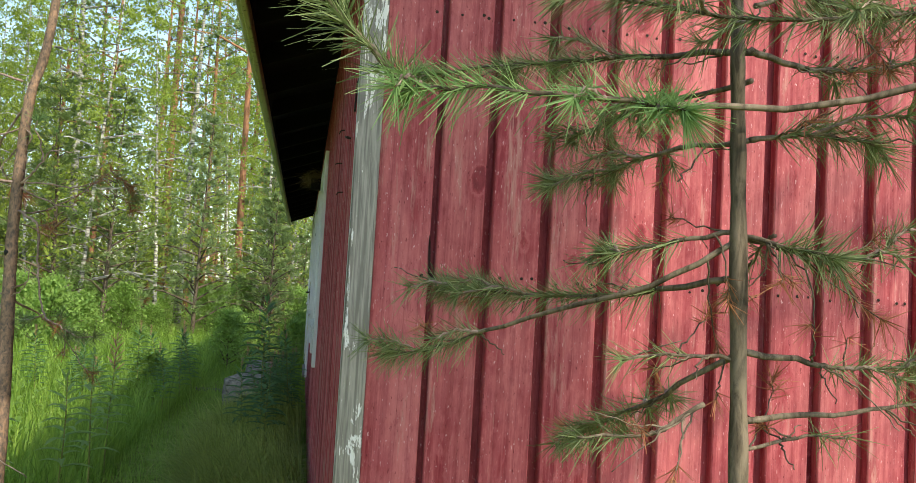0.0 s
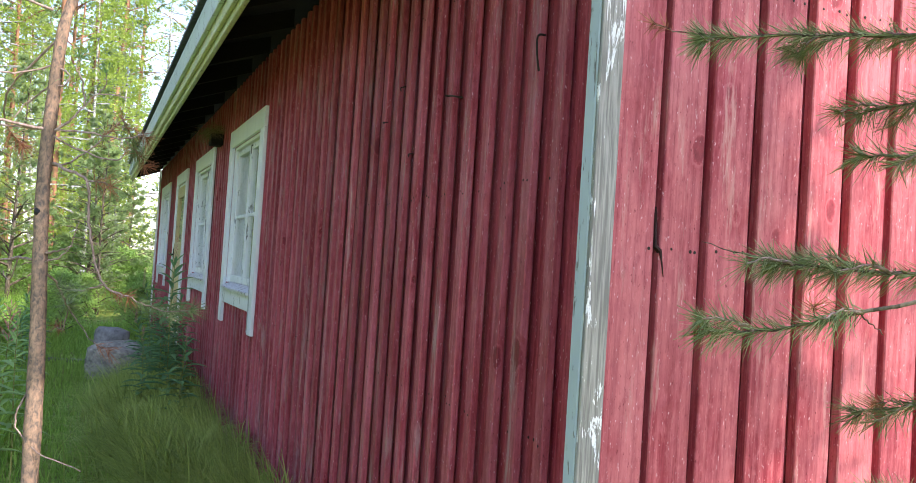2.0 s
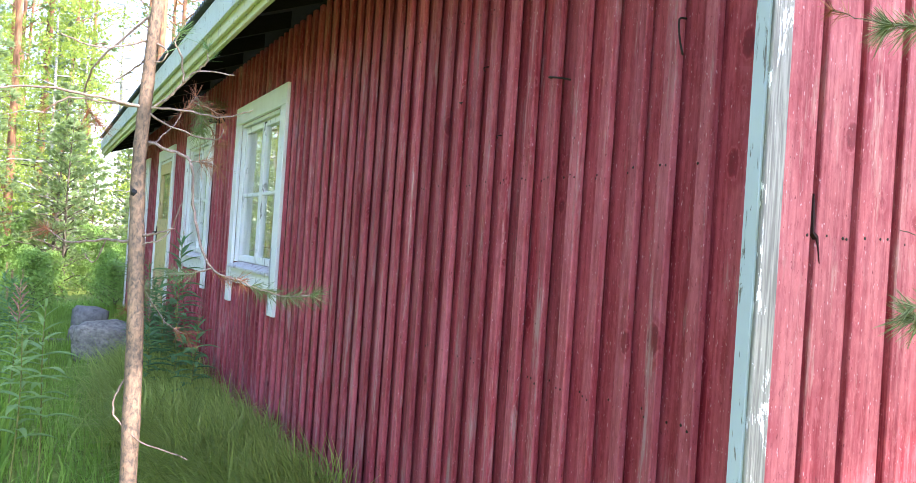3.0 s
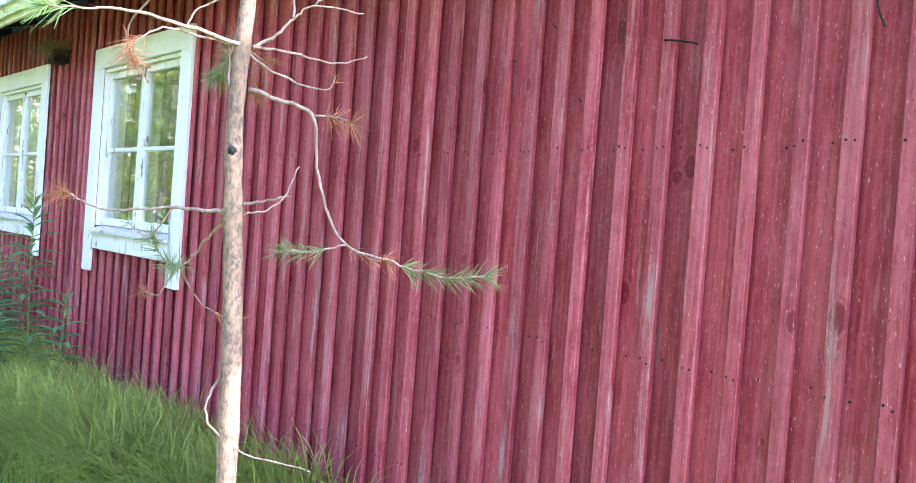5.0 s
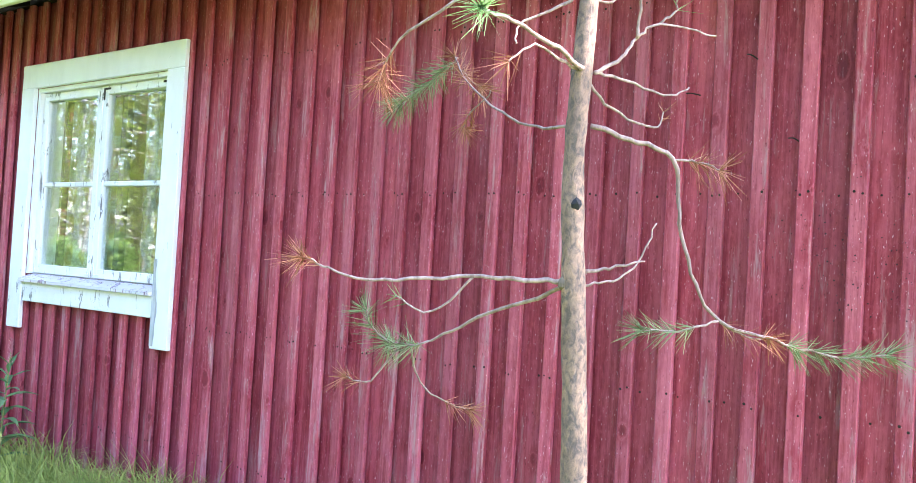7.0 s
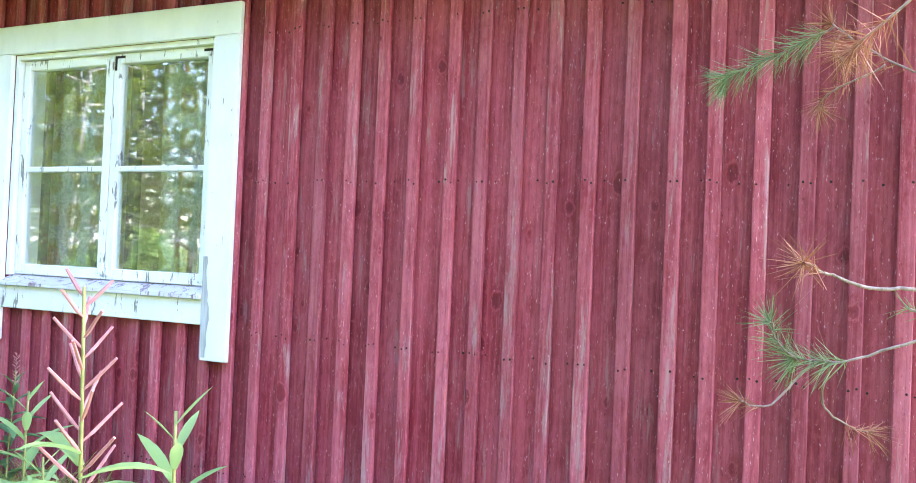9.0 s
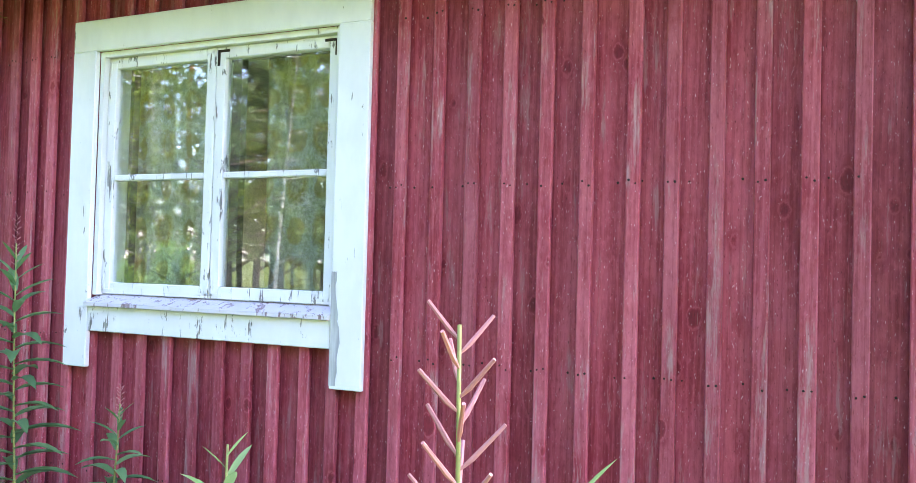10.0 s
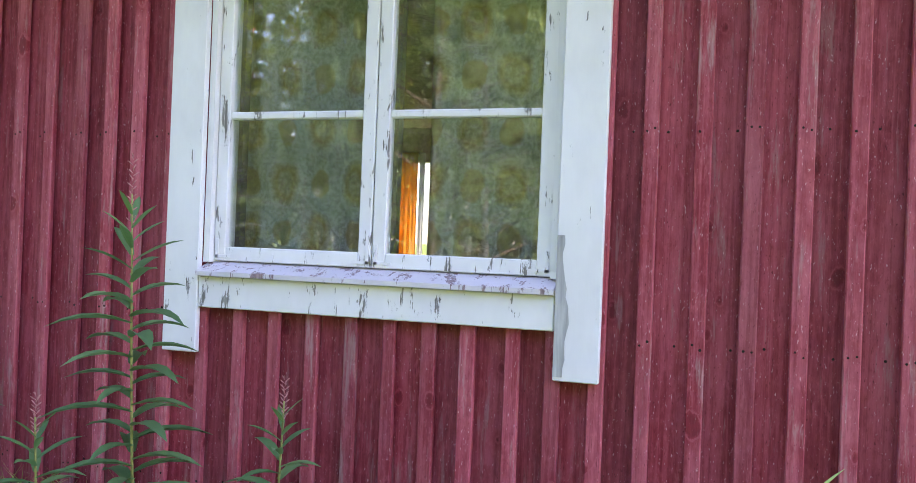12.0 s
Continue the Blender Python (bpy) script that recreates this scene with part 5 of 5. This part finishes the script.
# the forest on the side that the windows look out on
grow("birch2", 26, -26, -12, -14, 24, 0.9, 1.5, 1.8)
grow("birch", 22, -36, -14, -22, 28, 0.8, 1.1, 2.6)
grow("pine", 16, -36, -14, -24, 30, 0.8, 1.0, 2.6)
grow("pine2", 20, -32, -13, -22, 28, 0.8, 1.1, 2.0)
grow("young", 46, -28, -12, -14, 24, 0.9, 1.9, 1.4)
grow("birch", 14, -30, -13, 10, 34, 0.7, 1.0, 2.2)
grow("young", 22, -32, -13, 8, 36, 1.5, 2.3, 1.6)
grow("young", 40, -60, -28, -40, 50, 1.4, 2.2, 2.0)
grow("young", 22, -30, 20, 55, 80, 1.3, 2.0, 2.0)
# unseen birches in the yard, added so that their shade dapples the gable
plant("birch", 3.75, -3.75, 0.62)
plant("slim", 2.34, -3.9)


# ---- small things ----
def boulder(name, x, y, sx, sy, sz, seed, material, label, sink=0.3, subdivisions=3):
    bm = bmesh.new()
    bmesh.ops.create_icosphere(bm, subdivisions=subdivisions, radius=1.0)
    for v in bm.verts:
        c = v.co.copy()
        c = Vector([math.copysign(abs(a) ** 0.5, a) for a in c])
        k = 1 + 0.26 * noise.noise(c * 1.7 + Vector((seed, 0, 0))) + 0.05 * noise.noise(c * 5 + Vector((0, seed, 0)))
        v.co = Vector((c.x * sx * k, c.y * sy * k, c.z * sz * k + sz * (1 - sink)))
    ob = link(name, bm, material)
    ob.location = (x, y, ground_z(x, y))
    ob.data.shade_smooth()
    return tagged(ob, label, "stone")


boulder("boulder", -0.57, 8.05, 0.30, 0.25, 0.20, 4, STONE, "grey lichen-covered boulder in the grass", 0.1)
boulder("stone", -0.72, 9.3, 0.16, 0.14, 0.13, 8, STONE, "pale stone behind the boulder", subdivisions=2)
boulder("stone", -0.50, 9.1, 0.12, 0.12, 0.11, 12, CONCRETE, "small round stone behind the boulder", subdivisions=2)
boulder("stone", -0.60, 10.4, 0.22, 0.2, 0.2, 15, CONCRETE, "whitish stone by the path", subdivisions=2)
pl = boxed(-0.45, 0.45, -0.06, 0.06, 0, 0.03, 0.004)
plank = tagged(link("plank", pl, OLD_PLANK), "weathered grey plank lying in the grass", "plank")
plank.location, plank.rotation_euler = (-0.95, 9.5, ground_z(-0.95, 9.5) + 0.02), (0.03, 0.06, 0.2)
pipe = bmesh.new()
for ra, depth in ((0.075, 0.30),):
    bmesh.ops.create_cone(pipe, cap_ends=False, segments=20, radius1=ra, radius2=ra, depth=depth, matrix=Matrix.Rotation(radians(90), 4, "X"))
pipe = tagged(link("pipe", pipe, SOOT), "short black plastic pipe end lying on the ground", "pipe")
pipe.modifiers.new("thick", "SOLIDIFY").thickness = 0.008
pipe.location = (-0.36, 9.0, ground_z(-0.36, 9.0) + 0.075)


def nest():
    N = thing("nest", (-0.07, 5.68, 2.20), "dry straw nest on a dark wooden block under the eave", "nest")
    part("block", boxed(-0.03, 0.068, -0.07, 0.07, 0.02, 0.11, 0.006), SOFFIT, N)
    r = random.Random(3)
    V, F = [], []
    for k in range(420):
        a = r.uniform(0, 2 * math.pi)
        p = Vector((min(0.055, r.gauss(0.0, 0.035)), r.gauss(0.03, 0.07), 0.112 + abs(r.gauss(0, 0.03))))
        v = Vector((math.cos(a), math.sin(a), r.uniform(-1.3, 0.3))).normalized() * r.uniform(0.05, 0.15)
        tube_into(V, F, [p, p + v * 0.5 + Vector((0, 0, 0.008)), p + v], [0.0012, 0.0012, 0.0006], 3)
    raw("straw", V, F, DRY_GRASS, N)


nest()


def iron(name, pts, radius, label):
    V, F = [], []
    line = smooth_line(pts, 4)
    tube_into(V, F, line, [radius] * len(line), 6)
    return tagged(raw(name, V, F, IRON, None, "", True), label, "nail")


iron("iron_bar", [(0.0, 0.802, 1.85), (-0.012, 0.80, 1.85), (-0.013, 0.755, 1.842), (-0.012, 0.71, 1.832), (0.0, 0.708, 1.831)], 0.0028, "thin rusty iron bar across two battens")
iron("iron_nail", [(0.012, 1.39, 1.854), (-0.016, 1.36, 1.847), (-0.022, 1.332, 1.838)], 0.002, "bent rusty nail in the red wall")
iron("iron_nail", [(0.012, 1.10, 1.715), (-0.014, 1.08, 1.71), (-0.02, 1.065, 1.70)], 0.002, "bent rusty nail in the red wall")
iron("iron_nail", [(0.012, 1.22, 1.95), (-0.014, 1.20, 1.94), (-0.02, 1.18, 1.925)], 0.002, "bent rusty nail in the red wall")
iron("wire_hook", [(0.01, 0.262, 1.905), (-0.010, 0.262, 1.90), (-0.014, 0.252, 1.855), (-0.016, 0.236, 1.815)], 0.0026, "thin dark wire hanging on the red wall")

# nail heads
NAIL_ROWS = (0.47, 1.0, 1.568, 2.13)
V, F = [], []
nr = random.Random(17)


def nail_head(x, y, z, face, size=1.0):
    base, s = len(V), size * nr.uniform(0.003, 0.0043)
    for k in range(6):
        a = k * math.pi / 3
        if face == "x":
            V.append((x, y + s * math.cos(a), z + s * math.sin(a)))
        else:
            V.append((x + s * math.cos(a), y, z + s * math.sin(a)))
    V.append((x - 0.0008, y, z) if face == "x" else (x, y - 0.0008, z))
    for k in range(6):
        F.append((base + (k + 1) % 6, base + k, base + 6))


for y0 in batten_edges:
    for z in NAIL_ROWS:
        if any(a - 0.06 < y0 < b + 0.02 and z0 - 0.3 < z < z1 + 0.1 for a, b, z0, z1 in holes):
            continue
        for dy in (0.011, 0.031):
            if nr.random() < 0.8:
                nail_head(-0.0022, y0 + dy, z + nr.uniform(-0.008, 0.008), "x")
        if nr.random() < 0.8:
            nail_head(0.0296, y0 + nr.uniform(0.06, 0.115), z + nr.uniform(-0.008, 0.008), "x")
for x0 in GABLE_BATTENS:
    for z in (0.9, 1.432, 2.0):
        for dx in (-0.014, 0.042):
            nail_head(x0 + dx, -0.0022, z + nr.uniform(-0.005, 0.005), "y")
        nail_head(x0 + 0.09, -0.0022, z + nr.uniform(-0.005, 0.005), "y")
tagged(raw("nail_heads", V, F, IRON), "rows of dark nail heads in the red boards", "nails", kind="stuff")

# beetle holes in a stretch of the wall
V, F = [], []
for k in range(130):
    y, z = nr.gauss(0.93, 0.13), nr.gauss(1.40, 0.10)
    over = any(e - 0.002 < y < e + 0.043 for e in batten_edges)
    if any(abs(y - e) < 0.006 or abs(y - e - 0.042) < 0.006 for e in batten_edges):
        continue
    nail_head(-0.0022 if over else 0.0296, y, z, "x", nr.uniform(0.3, 0.62))
tagged(raw("beetle_holes", V, F, SOOT), "scattered dark beetle holes in the red boards", "holes", kind="stuff")

# split in a gable batten
V = [(0.149, -0.0026, 1.515), (0.1515, -0.0026, 1.50), (0.155, -0.0026, 1.437), (0.168, -0.0026, 1.428), (0.176, -0.0026, 1.372), (0.164, -0.0026, 1.423), (0.152, -0.0026, 1.433), (0.148, -0.0026, 1.49)]
tagged(raw("batten_split", V + [(x, 0.01, z) for x, _, z in V], [tuple(range(8))] + [(i, (i + 1) % 8, 8 + (i + 1) % 8, 8 + i) for i in range(8)], SHEATHING), "dark split in a gable batten", "crack", kind="structure")
